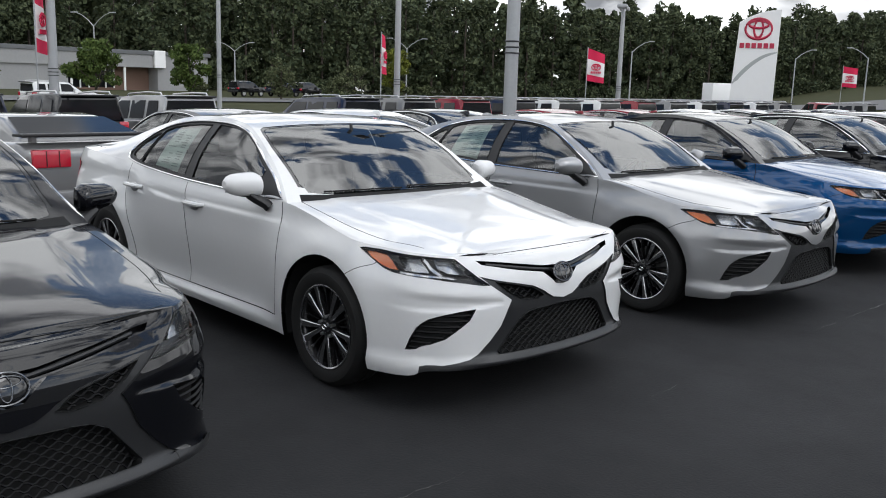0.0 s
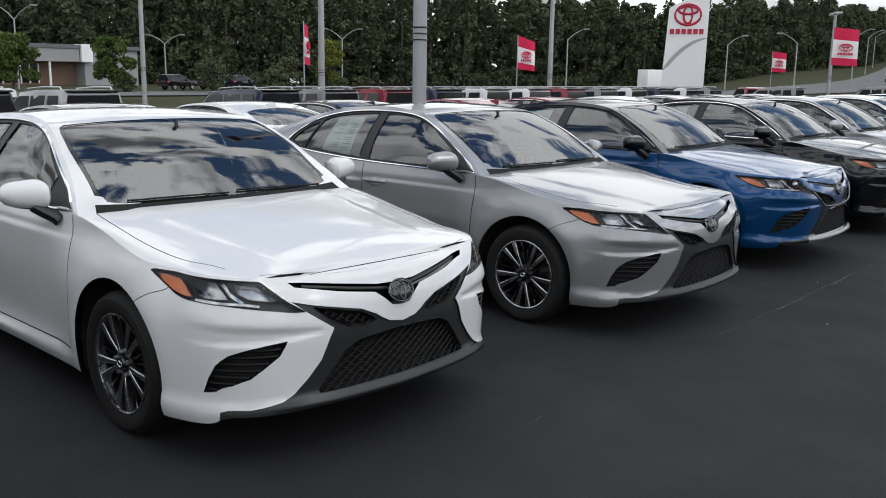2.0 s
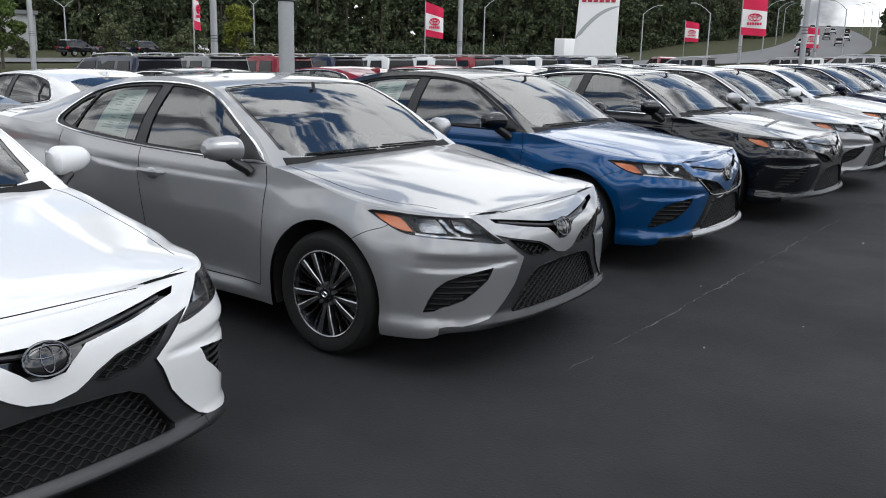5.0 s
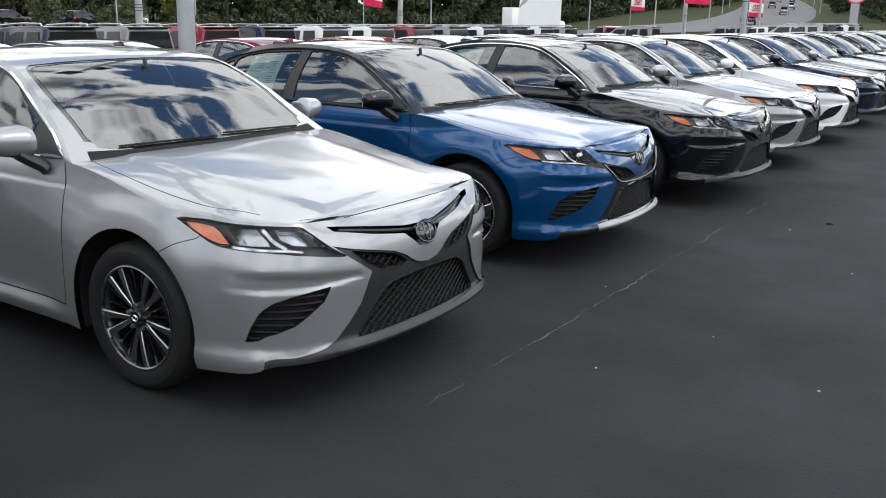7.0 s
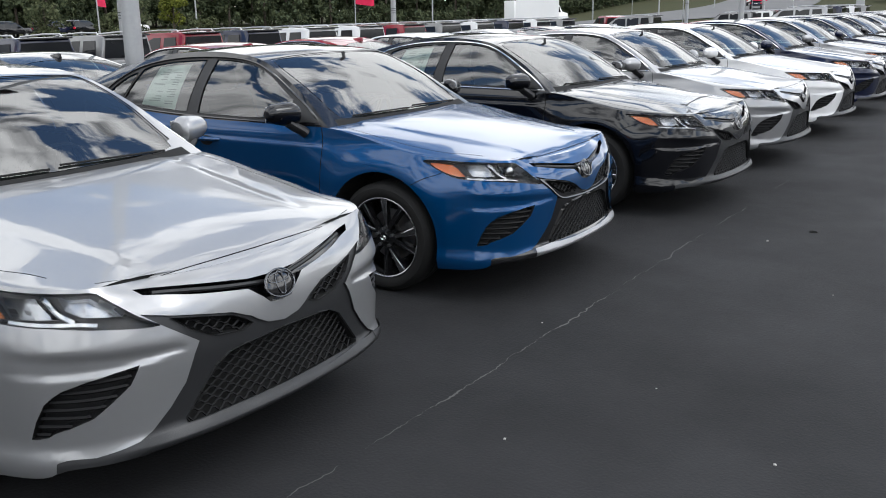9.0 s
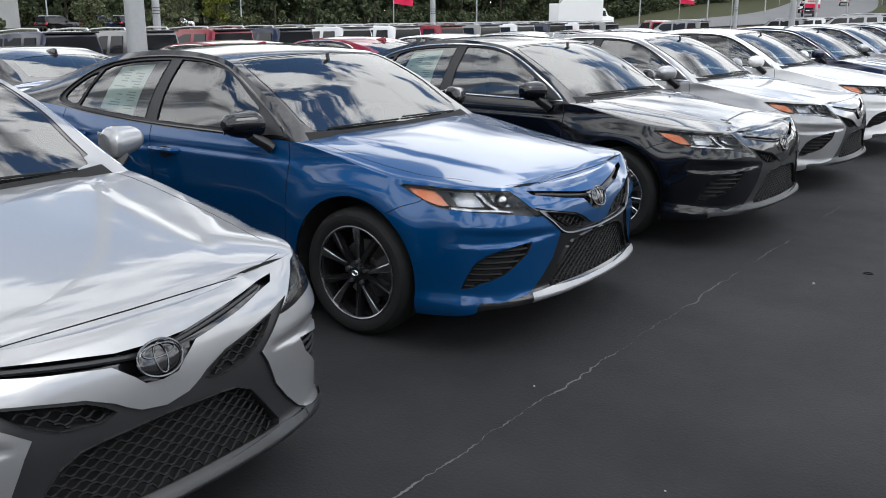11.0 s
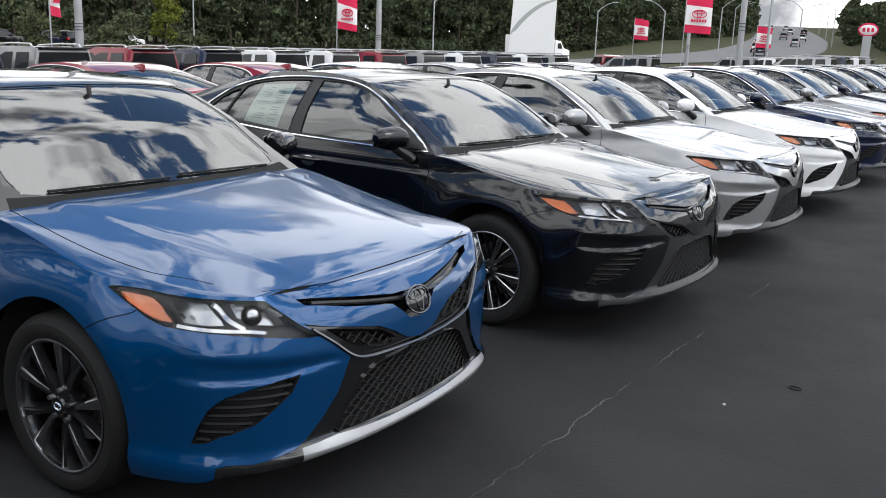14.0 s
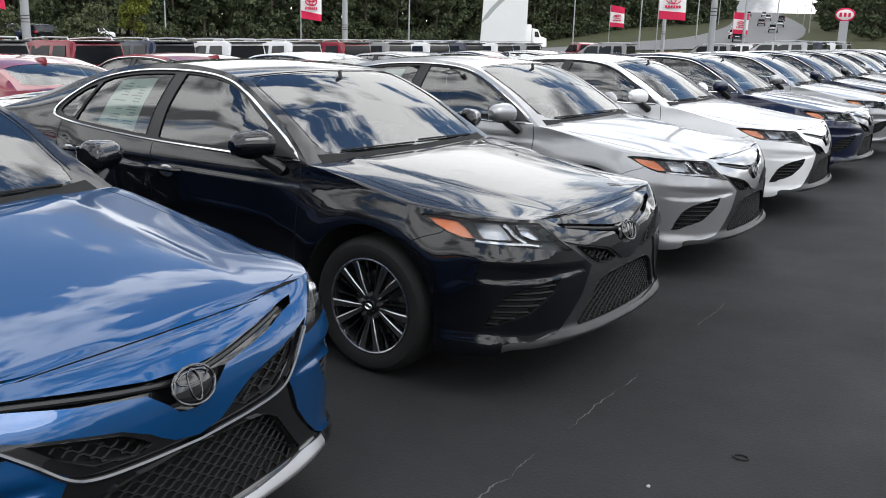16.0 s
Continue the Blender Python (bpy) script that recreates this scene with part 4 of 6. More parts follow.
    if sporty:
        bm = bmesh.new()
        edge = smooth_line([(at_y(0.545), 0.690), (at_y(0.47), 0.636), (at_y(0.39), 0.573), (at_y(0.32), 0.550), (at_y(0.20), 0.541), (0.004, 0.535)], 5)
        right = [body_point(u, z, 0.002) for u, z in edge]
        add_tube(bm, [tuple(p) for p in right] + [(p.x, -p.y, p.z) for p in right[::-1]], 0.008, 6, flat=0.8)
        part("grille_edge", bm, SMOKED_CHROME, grille, "smoked chrome edge round the lower grille", True)
    # the oval badge
    badge = new("badge")
    badge.parent = car
    at = body_point(0.001, 0.682, 0.006)
    tilt = pose(at.x, 0, at.z, 0, -22, 0)
    bm = bmesh.new()
    bmesh.ops.create_uvsphere(bm, u_segments=28, v_segments=8, radius=1, matrix=tilt @ Matrix.Diagonal((0.010, 0.074, 0.052, 1)))
    part("badge_back", bm, GLOSS_BLACK, badge, "", True)
    for ry, rz, dz, r in ((0.074, 0.052, 0, 0.0040), (0.020, 0.043, 0, 0.0026), (0.053, 0.018, 0.021, 0.0026)):
        bm = bmesh.new()
        add_tube(bm, [tilt @ Vector((0.011 - 0.004 * (abs(math.cos(a)) * ry / 0.07), ry * math.cos(a), dz + rz * math.sin(a))) for a in np.linspace(0, math.tau, 32, endpoint=False)], r, 6, True)
        part("badge_ring", bm, SMOKED_CHROME, badge, "smoked chrome oval ring", True)
    HOOD.make("hood", "body", colour, car)
    for s in ("right", "left"):
        HOOD.make("fender_top", "fender", colour, car, sides=s)
        HOOD.make("hood_gap", "seam", SEAM, car, sides=s)
    HOOD.make("nose_panel", "nose", colour, bumper)
    ROOF.make("roof", "body", roof_mat, car)
    ROOF.make("cowl", "cowl", SEAM, car, "black cowl below the windscreen")
    ROOF.make("screen_surround", "surround", GLOSS_BLACK, car)
    for kind in ("windscreen", "rear_window"):
        ROOF.make(kind, kind, GLASS_CAR, car, "glass reflecting the cloudy sky", walls=False)
    TRUNK.make("trunk_lid", "body", colour, car)
    TRUNK.make("trunk_gap", "seam", SEAM, car)
    for y0, y1, dx in ((0.62, 0.02, 0.0), (-0.04, -0.60, 0.03)):
        bm = bmesh.new()
        line = []
        for k in range(9):
            y = y0 + (y1 - y0) * k / 8
            p, nn = ROOF.points([(0.458 + 0.012 * k / 8, 1 - abs(y) / 0.83)], 0.007)
            line.append((p[0][0], y, p[0][2]))
        add_tube(bm, line, 0.0055, 6)
        part("wiper", bm, SEAM, car, "black wiper blade", True)
    bm = bmesh.new()
    tapered(bm, [(-2.50, 0.020, 0.010, 1.315, 1.368), (-2.46, 0.026, 0.008, 1.325, 1.380), (-2.40, 0.026, 0.008, 1.335, 1.372), (-2.30, 0.012, 0.006, 1.345, 1.362)], 0.004)
    part("roof_antenna", bm, roof_mat, car, "", True)
    bm = bmesh.new()
    add_box(bm, -3.7, 0.62, -0.62, 0.62, 0.22, 0.27)
    part("underbody", bm, SEAM, car)
    interior_parts(car)
    return car


def recolour(car, old, fresh, label):
    """A copy's paint, kept on its own objects."""
    for o in (car, *car.children_recursive):
        if o.type == "MESH" and o.material_slots and o.material_slots[0].material == old:
            o.material_slots[0].link = "OBJECT"
            o.material_slots[0].material = fresh
    car["label"] = label



# ---- the front row ----
white = sedan(PAINT_WHITE, False, "white sedan with black grille parked on dark asphalt")
white.matrix_basis = pose(-3.824, 3.839, 0.0185, 0, 0, -1.4)
blue = sedan(PAINT_BLUE, True, "metallic blue sedan with black roof and black wheels")
blue.matrix_basis = pose(-3.765, 9.485, 0.0185, 0, 0, 2.3)
for x, y, yaw, mat, label in ((-3.77, 0.93, 0.0, PAINT_BLACK, "black sedan with dark grey grille frame on asphalt"), (-3.674, 6.702, 0.45, PAINT_SILVER, "metallic silver sedan beside the blue one"),
                         (-3.601, 12.181, -0.9, PAINT_BLACK, "glossy black sedan with chrome window trim"), (-3.66, 14.75, 0.0, PAINT_SILVER, "silver sedan in the row of parked cars"),
                         (-3.66, 17.4, 0.0, PAINT_WHITE, "white sedan in the row of parked cars"), (-3.66, 20.1, 0.0, PAINT_NAVY, "dark navy sedan in the row of parked cars"),
                         (-3.66, 22.8, 0.0, PAINT_SILVER, "silver sedan far along the row"), (-3.66, 25.5, 0.0, PAINT_NAVY, "dark navy sedan far along the row"), (-3.66, 28.2, 0.0, PAINT_BLACK, "black sedan far along the row"),
                         (-3.66, 30.9, 0.0, PAINT_SILVER, "silver sedan at the far end of the row"), (-3.66, 33.6, 0.0, PAINT_NAVY, "navy sedan at the far end of the row"), (-3.66, 36.3, 0.0, PAINT_WHITE, "white sedan at the far end of the row")):
    c = copy_thing(white, pose(x, y, 0.0185, 0, 0, yaw))
    recolour(c, PAINT_WHITE, mat, label)



# ---- the ground: one sheet, level in the lot, sinking to the street and rising to a far hill ----
def hill(x, y):
    d = np.hypot(x, y)
    az = np.degrees(np.arctan2(y, x))
    side = ease((119 - az) / 9) * ease((az - 60) / 20)
    z = -0.040 * np.clip(-x - 6.0, 0, 22)
    return z + side * 0.042 * np.clip(d - 125, 0, 330)


FALL = 2.29


def LOT(x):
    return float(hill(x, 20.0))


def spread(lo, hi, dense):
    s = sorted(set(list(np.linspace(lo, hi, 41)) + list(dense)))
    return np.array(s)


gx = spread(-900, 900, np.linspace(-200, 60, 80))
gy = spread(-900, 900, np.linspace(-60, 470, 130))
GX, GY = np.meshgrid(gx, gy, indexing="ij")
GZ = hill(GX, GY)
ny = len(gy)
gv = np.stack([GX, GY, GZ], -1).reshape(-1, 3)
ASPHALT = material("asphalt", (0.0225, 0.0227, 0.0243), 0.80, grain=0.75, scale=70, bump=0.35, second=(0.013, 0.0132, 0.0142), spec=0.3, stain=0.6)
an, al = ASPHALT.node_tree.nodes, ASPHALT.node_tree.links
patch = an.new("ShaderNodeTexNoise")
patch.inputs["Scale"].default_value, patch.inputs["Detail"].default_value, patch.inputs["Roughness"].default_value = 0.55, 7.0, 0.62
where = an.new("ShaderNodeTexCoord")
al.new(where.outputs["Object"], patch.inputs["Vector"])
amount, sheen, dull = an.new("ShaderNodeMapRange"), an.new("ShaderNodeMapRange"), an.new("ShaderNodeVectorMath")
for node, lo, hi in ((amount, 0.68, 1.30), (sheen, 0.95, 0.78)):
    node.inputs["From Min"].default_value, node.inputs["From Max"].default_value = 0.32, 0.68
    node.inputs["To Min"].default_value, node.inputs["To Max"].default_value = lo, hi
    al.new(patch.outputs["Fac"], node.inputs["Value"])
dull.operation = "SCALE"
al.new(an["Principled BSDF"].inputs["Base Color"].links[0].from_socket, dull.inputs[0])
al.new(amount.outputs[0], dull.inputs["Scale"])
al.new(dull.outputs["Vector"], an["Principled BSDF"].inputs["Base Color"])
al.new(sheen.outputs[0], an["Principled BSDF"].inputs["Roughness"])
GRASS = material("rough_grass", (0.032, 0.040, 0.016), 0.95, grain=0.6, scale=8, bump=0.5, second=(0.06, 0.058, 0.03), spec=0.1, stain=0.5)
ROAD = material("grey_road", (0.17, 0.17, 0.172), 0.85, grain=0.4, scale=5, spec=0.2, stain=0.4)
faces, kinds = [], []
for i in range(len(gx) - 1):
    for j in range(ny - 1):
        faces.append((i * ny + j, (i + 1) * ny + j, (i + 1) * ny + j + 1, i * ny + j + 1))
        cx, cy = (gx[i] + gx[i + 1]) / 2, (gy[j] + gy[j + 1]) / 2
        kinds.append(1 if (cx < -31 and math.hypot(cx, cy) > 40) or cy > 120 else 0)
ground = mesh_object("ground", gv, faces, ASPHALT)
ground.data.materials.append(GRASS)
ground.data.polygons.foreach_set("material_index", kinds)
tagged(ground, "dark sealed asphalt lot with rough grass beyond", "ground", kind="structure")


def strip(name, line, width, mat, label, lift=0.02, category="road"):
    """A ribbon that lies on the ground along a line of (x, y)."""
    p = smooth_line(line, 24)
    d = np.gradient(p, axis=0)
    nrm = np.stack([-d[:, 1], d[:, 0]], 1)
    nrm /= np.linalg.norm(nrm, axis=1, keepdims=True)
    w = np.interp(np.linspace(0, 1, len(p)), np.linspace(0, 1, len(width)), width)[:, None]
    rows = [p + nrm * w * s for s in (-0.5, -0.17, 0.17, 0.5)]
    v, f = [], []
    for k in range(len(p)):
        for r in rows:
            v.append((r[k, 0], r[k, 1], float(hill(r[k, 0], r[k, 1])) + lift))
    for k in range(len(p) - 1):
        for c in range(3):
            a = k * 4 + c
            f.append((a, a + 1, a + 5, a + 4))
    return tagged(mesh_object(name, v, f, mat), label, category, kind="structure")


strip("road", [(-75, -40), (-82, 40), (-76, 80), (-58, 120), (-46, 160), (-56, 225), (-75, 300), (-100, 390), (-125, 480)], [13, 13, 13, 15, 18, 18, 18, 17, 16], ROAD, "pale grey four-lane road climbing a hill", 0.12)
strip("pavement", [(-30.5, -60), (-30.5, 20), (-30.5, 70), (-30.5, 118)], [0.3, 0.3, 0.3], material("kerb_concrete", (0.36, 0.35, 0.33), 0.9, grain=0.4, scale=20), "pale concrete kerb at the edge of the lot", 0.10, "kerb")

# the open joint in the asphalt, a broken pale line in front of the parked cars
CRACK = material("worn_joint", (0.14, 0.135, 0.13), 0.95, grain=0.7, scale=60, second=(0.05, 0.05, 0.05))
rng = random.Random(11)
for y0, y1, wmax in ((2.25, 2.75, 0.010), (4.2, 4.5, 0.006), (6.35, 6.75, 0.008), (6.9, 9.35, 0.020), (9.42, 10.0, 0.012), (10.0, 11.05, 0.013), (11.2, 12.1, 0.010), (13.0, 13.6, 0.008)):
    v, f = [], []
    n = int((y1 - y0) / 0.012)
    wob, wid = 0.0, 0.3
    for k in range(n + 1):
        y = y0 + (y1 - y0) * k / n
        wob = 0.93 * wob + rng.uniform(-0.006, 0.006)
        wid = min(1.0, max(0.08, wid + rng.uniform(-0.3, 0.3)))
        w = 0.62 * wmax * wid * min(1, 6 * min(k, n - k) / n + 0.1)
        v += [(-2.53 + wob - w / 2, y, 0.004), (-2.53 + wob + w / 2, y, 0.004)]
        if k:
            a = 2 * k
            f.append((a - 2, a - 1, a + 1, a))
    tagged(mesh_object("asphalt_crack", v, f, CRACK), "pale ragged crack along a joint in the asphalt", "crack", "cracks in the asphalt", "structure")
STONE = material("pale_stone", (0.5, 0.48, 0.45), 0.9, grain=0.4, scale=90)
for px, py in ((-1.15, 7.63), (-1.78, 8.06), (-2.11, 7.27), (-2.07, 11.0), (-2.63, 8.57), (-1.4, 9.9)):
    bm = bmesh.new()
    bmesh.ops.create_icosphere(bm, subdivisions=1, radius=rng.uniform(0.004, 0.011))
    for v in bm.verts:
        v.co *= rng.uniform(0.7, 1.2)
        v.co.z = max(v.co.z, -0.004) * 0.7
    o = part("pebble", bm, STONE)
    o.location = (px, py, 0.004)
    tagged(o, "small pale pebble lying on the asphalt", "pebble", "pebbles on the asphalt")
bm = bmesh.new()
add_tube(bm, [(0.030 * math.cos(a), 0.022 * math.sin(a), 0.004) for a in np.linspace(0, math.tau, 24, endpoint=False)], 0.004, 6, True)
o = part("rubber_ring", bm, RUBBER, smooth=True)
o.location = (-1.85, 11.45, 0.0)
tagged(o, "thin black rubber ring lying on the asphalt", "ring")


# ---- an unseen wall added behind the walker: closes the place, cuts low sky light ----
bm = bmesh.new()
add_box(bm, 18.0, 18.4, -45, 70, 0, 5.5, 0.03)
tagged(part("wall_east", bm, material("plain_wall", (0.48, 0.47, 0.45), 0.8, grain=0.3, scale=3, stain=0.4)), "unseen plain grey wall added behind the walker to block low sky light", "wall", kind="structure")


# ---- boxy vehicles of the rows behind: x forward from the rear face, z up ----
def quad_panel(name, pts, mat, parent, label="", thick=0.012):
    p = [Vector(q) for q in pts]
    n = (p[1] - p[0]).cross(p[2] - p[0]).normalized()
    v = [q + n * thick for q in p] + [q - n * thick for q in p]
    m = len(p)
    f = [list(range(m)), list(range(m, 2 * m))[::-1]] + [[k, k + m, (k + 1) % m + m, (k + 1) % m] for k in range(m)]
    o = mesh_object(name, v, f, mat, parent, label, False)
    bm = bmesh.new()
    bm.from_mesh(o.data)
    bmesh.ops.recalc_face_normals(bm, faces=bm.faces[:])
    bm.to_mesh(o.data)
    bm.free()
    return o


def simple_wheels(car, xs, y, r):
    for x in xs:
        for s in (-1, 1):
            w = new("wheel")
            w.parent = car
            w.matrix_basis = pose(x, s * y, r, 0, 0, 0 if s < 0 else 180)
            bm = bmesh.new()
            add_lathe(bm, [(0.6 * r, 0.1), (r * 0.95, 0.12), (r, 0.08), (r, -0.08), (r * 0.95, -0.12), (0.62 * r, -0.11)], 28)
            part("tyre", bm, RUBBER, w, "", True)
            bm = bmesh.new()
            add_lathe(bm, [(0.62 * r, -0.11), (0.58 * r, -0.09), (0.15 * r, -0.10), (0.001, -0.105)], 24)
            part("rim", bm, SATIN, w, "", True)


def suv(colour, label):
    car = thing("sport_utility_vehicle", label, "car", "vehicles in the back rows")
    bm = bmesh.new()
    tapered(bm, [(0.0, 0.90, 0.92, 0.62, 1.10), (0.25, 0.93, 0.93, 0.50, 1.12), (3.35, 0.93, 0.92, 0.48, 1.14), (4.35, 0.92, 0.86, 0.50, 1.10), (4.75, 0.82, 0.74, 0.55, 0.98)], 0.06)
    part("body", bm, colour, car, "", True)
    bm = bmesh.new()
    tapered(bm, [(0.05, 0.88, 0.70, 1.06, 1.70), (0.30, 0.89, 0.72, 1.06, 1.76), (1.6, 0.90, 0.74, 1.06, 1.78), (2.55, 0.90, 0.72, 1.06, 1.73), (2.9, 0.89, 0.76, 1.06, 1.50), (3.45, 0.88, 0.86, 1.06, 1.13)], 0.045)
    part("cabin", bm, colour, car, "", True)

    def at(x, z, s):
        w = np.interp(z, (1.06, 1.74), (0.895, 0.73))
        return (x, s * (w + 0.003), z)

    for s in (-1, 1):
        for nm, q in (("cargo_window", ((0.28, 1.18), (0.86, 1.18), (0.86, 1.62), (0.36, 1.62))), ("rear_door_window", ((1.02, 1.16), (1.80, 1.16), (1.80, 1.63), (1.02, 1.63))),
                      ("front_door_window", ((1.92, 1.15), (2.98, 1.15), (2.62, 1.58), (2.45, 1.63), (1.92, 1.63)))):
            quad_panel(nm, [at(x, z, s) for x, z in q], GLASS_DARK_SOLID, car, "dark side window")
        bm = bmesh.new()
        add_tube(bm, [(0.35, s * 0.66, 1.755), (0.40, s * 0.66, 1.82), (1.2, s * 0.67, 1.845), (2.2, s * 0.66, 1.815), (2.3, s * 0.66, 1.75)], 0.022, 8)
        part("roof_rail", bm, SATIN, car, "silver roof rail", True)
        bm = bmesh.new()
        add_box(bm, -0.03, 0.20, min(s * 0.70, s * 0.935), max(s * 0.70, s * 0.935), 0.86, 1.10, 0.03)
        part("tail_lamp", bm, LAMP_RED, car, "red tail lamp", True)
        bm = bmesh.new()
        add_box(bm, 2.72, 2.86, min(s * 0.90, s * 1.10), max(s * 0.90, s * 1.10), 1.10, 1.30, 0.04)
        part("door_mirror", bm, colour, car, "", True)
    quad_panel("rear_window", [(0.055, -0.76, 1.14), (0.055, 0.76, 1.14), (0.045, 0.66, 1.62), (0.045, -0.66, 1.62)], GLASS_DARK_SOLID, car, "dark rear window")
    bm = bmesh.new()
    add_box(bm, -0.10, 0.22, -0.68, 0.68, 1.70, 1.745, 0.015)
    part("roof_spoiler", bm, TRIM, car, "dark roof spoiler", True)
    bm = bmesh.new()
    add_box(bm, -0.12, 0.15, -0.88, 0.88, 0.48, 0.72, 0.05)
    part("rear_bumper", bm, TRIM, car, "", True)
    quad_panel("windscreen", [(3.42, -0.78, 1.16), (3.42, 0.78, 1.16), (2.72, 0.68, 1.68), (2.72, -0.68, 1.68)], GLASS_DARK_SOLID, car, "dark windscreen")
    bm = bmesh.new()
    add_box(bm, -0.015, 0.02, -0.3, 0.3, 0.94, 0.985, 0.008)
    part("tailgate_bar", bm, CHROME, car, "chrome bar on the tailgate")
    simple_wheels(car, (0.95, 3.75), 0.82, 0.39)
    return car


def pickup(colour, label):
    car = thing("pickup_truck", label, "car", "vehicles in the back rows")
    bm = bmesh.new()
    tapered(bm, [(0.0, 0.92, 0.94, 0.62, 1.18), (2.2, 0.95, 0.94, 0.55, 1.18), (4.2, 0.95, 0.94, 0.5, 1.22), (5.4, 0.92, 0.86, 0.52, 1.14), (5.7, 0.82, 0.76, 0.6, 1.02)], 0.06)
    part("body", bm, colour, car, "", True)
    bm = bmesh.new()
    tapered(bm, [(1.85, 0.90, 0.76, 1.15, 1.78), (2.2, 0.9, 0.76, 1.15, 1.88), (3.2, 0.9, 0.75, 1.15, 1.87), (4.3, 0.88, 0.86, 1.15, 1.23)], 0.05)
    part("cabin", bm, colour, car, "", True)
    for s in (-1, 1):
        for x0, x1, x2, x3 in ((2.15, 2.85, 2.85, 2.25), (2.97, 3.95, 3.4, 2.97)):
            quad_panel("side_window", [(x0, s * 0.895, 1.25), (x1, s * 0.895, 1.25), (x2, s * 0.80, 1.74), (x3, s * 0.80, 1.74)], GLASS_DARK_SOLID, car, "dark side window")
        bm = bmesh.new()
        add_box(bm, -0.03, 0.15, min(s * 0.78, s * 0.95), max(s * 0.78, s * 0.95), 0.85, 1.16, 0.03)
        part("tail_lamp", bm, LAMP_RED, car, "red tail lamp", True)
    quad_panel("rear_window", [(1.85, -0.76, 1.28), (1.85, 0.76, 1.28), (1.845, 0.68, 1.72), (1.845, -0.68, 1.72)], GLASS_DARK_SOLID, car, "dark rear window")
    simple_wheels(car, (1.1, 4.7), 0.84, 0.40)
    return car


def coupe(colour, label):
    """A low two-door car with a rear wing, seen from behind."""
    car = thing("coupe", label, "car", "vehicles in the back rows")
    bm = bmesh.new()
    tapered(bm, [(0.0, 0.84, 0.86, 0.42, 1.02), (0.18, 0.91, 0.90, 0.30, 1.10), (0.9, 0.94, 0.92, 0.25, 1.10), (2.6, 0.93, 0.91, 0.22, 1.01), (4.2, 0.92, 0.84, 0.25, 0.86), (4.7, 0.78, 0.70, 0.32, 0.74)], 0.07)
    part("body", bm, colour, car, "", True)
    bm = bmesh.new()
    tapered(bm, [(0.55, 0.74, 0.72, 0.95, 1.115), (1.35, 0.82, 0.60, 0.95, 1.33), (1.9, 0.84, 0.58, 0.95, 1.385), (2.35, 0.84, 0.58, 0.95, 1.37), (3.15, 0.80, 0.76, 0.95, 0.99)], 0.06)
    part("cabin", bm, colour, car, "", True)
    quad_panel("rear_window", [(0.62, -0.66, 1.135), (0.62, 0.66, 1.135), (1.32, 0.54, 1.332), (1.32, -0.54, 1.332)], GLASS_DARK_SOLID, car, "sloping dark rear window")
    for s in (-1, 1):
        quad_panel("side_window", [(1.45, s * 0.83, 1.03), (2.85, s * 0.83, 1.02), (2.38, s * 0.62, 1.31), (1.85, s * 0.62, 1.33)], GLASS_DARK_SOLID, car, "dark side window")
        bm = bmesh.new()
        add_box(bm, -0.03, 0.08, min(s * 0.42, s * 0.80), max(s * 0.42, s * 0.80), 0.85, 1.03, 0.02)
        lamp = part("tail_lamp", bm, LAMP_RED, car, "square red tail lamp", True)
        for k in (0, 1):
            bm = bmesh.new()
            yy = s * (0.54 + 0.125 * k)
            add_box(bm, -0.034, -0.026, yy - 0.004, yy + 0.004, 0.86, 1.02)
            part("lamp_divider", bm, SEAM, lamp)
        bm = bmesh.new()
        add_box(bm, 0.20, 0.30, min(s * 0.66, s * 0.72), max(s * 0.66, s * 0.72), 1.07, 1.17, 0.015)
        part("wing_foot", bm, colour, car)
    bm = bmesh.new()
    add_box(bm, 0.06, 0.32, -0.86, 0.86, 1.155, 1.185, 0.012)
    part("rear_wing", bm, TRIM, car, "dark rear wing", True)
    quad_panel("badge_bar", [(-0.005, -0.16, 0.955), (-0.005, 0.16, 0.955), (0.0, 0.16, 0.985), (0.0, -0.16, 0.985)], SEAM, car)
    bm = bmesh.new()
    add_box(bm, -0.07, 0.15, -0.86, 0.86, 0.36, 0.62, 0.05)
    part("rear_bumper", bm, colour, car, "", True)
    simple_wheels(car, (0.95, 3.7), 0.82, 0.335)
    return car


GLASS_DARK_SOLID = material("dark_vehicle_glass", (0.010, 0.011, 0.013), 0.07, grain=0.2, scale=3, spec=0.35)
# the second row stands tail to tail with the first
c = coupe(PAINT_GREY, "grey two-door coupe with rear wing and square red lamps")
c.matrix_basis = pose(-9.05, 4.15, LOT(-9.05), 0, FALL, 180)
for y, mat, label in ((6.75, PAINT_GREY, "grey sedan parked tail to tail with the front row"), (9.05, PAINT_WHITE, "white sedan parked tail to tail with the front row"), (11.02, PAINT_BLACK, "black sedan beside a tall steel light pole"),
                      (14.2, PAINT_RED, "dark red sedan parked behind the black sedan"), (16.8, PAINT_RED, "maroon sedan parked in the second row"), (19.5, PAINT_WHITE, "white sedan parked in the second row"),
                      (22.2, PAINT_SILVER, "silver sedan parked in the second row"), (24.9, PAINT_NAVY, "navy sedan parked in the second row"), (27.6, PAINT_SILVER, "silver sedan far along the second row")):
    c = copy_thing(white, pose(-12.95, y, LOT(-12.95) + 0.025, 0, FALL, 180))
    recolour(c, PAINT_WHITE, mat, label)
    c["group"] = "sedans in the second row"
s0 = suv(PAINT_BLACK, "black sport utility vehicle with silver roof rails")
s0.matrix_basis = pose(-21.5, 9.4, LOT(-21.5), 0, FALL, 180)
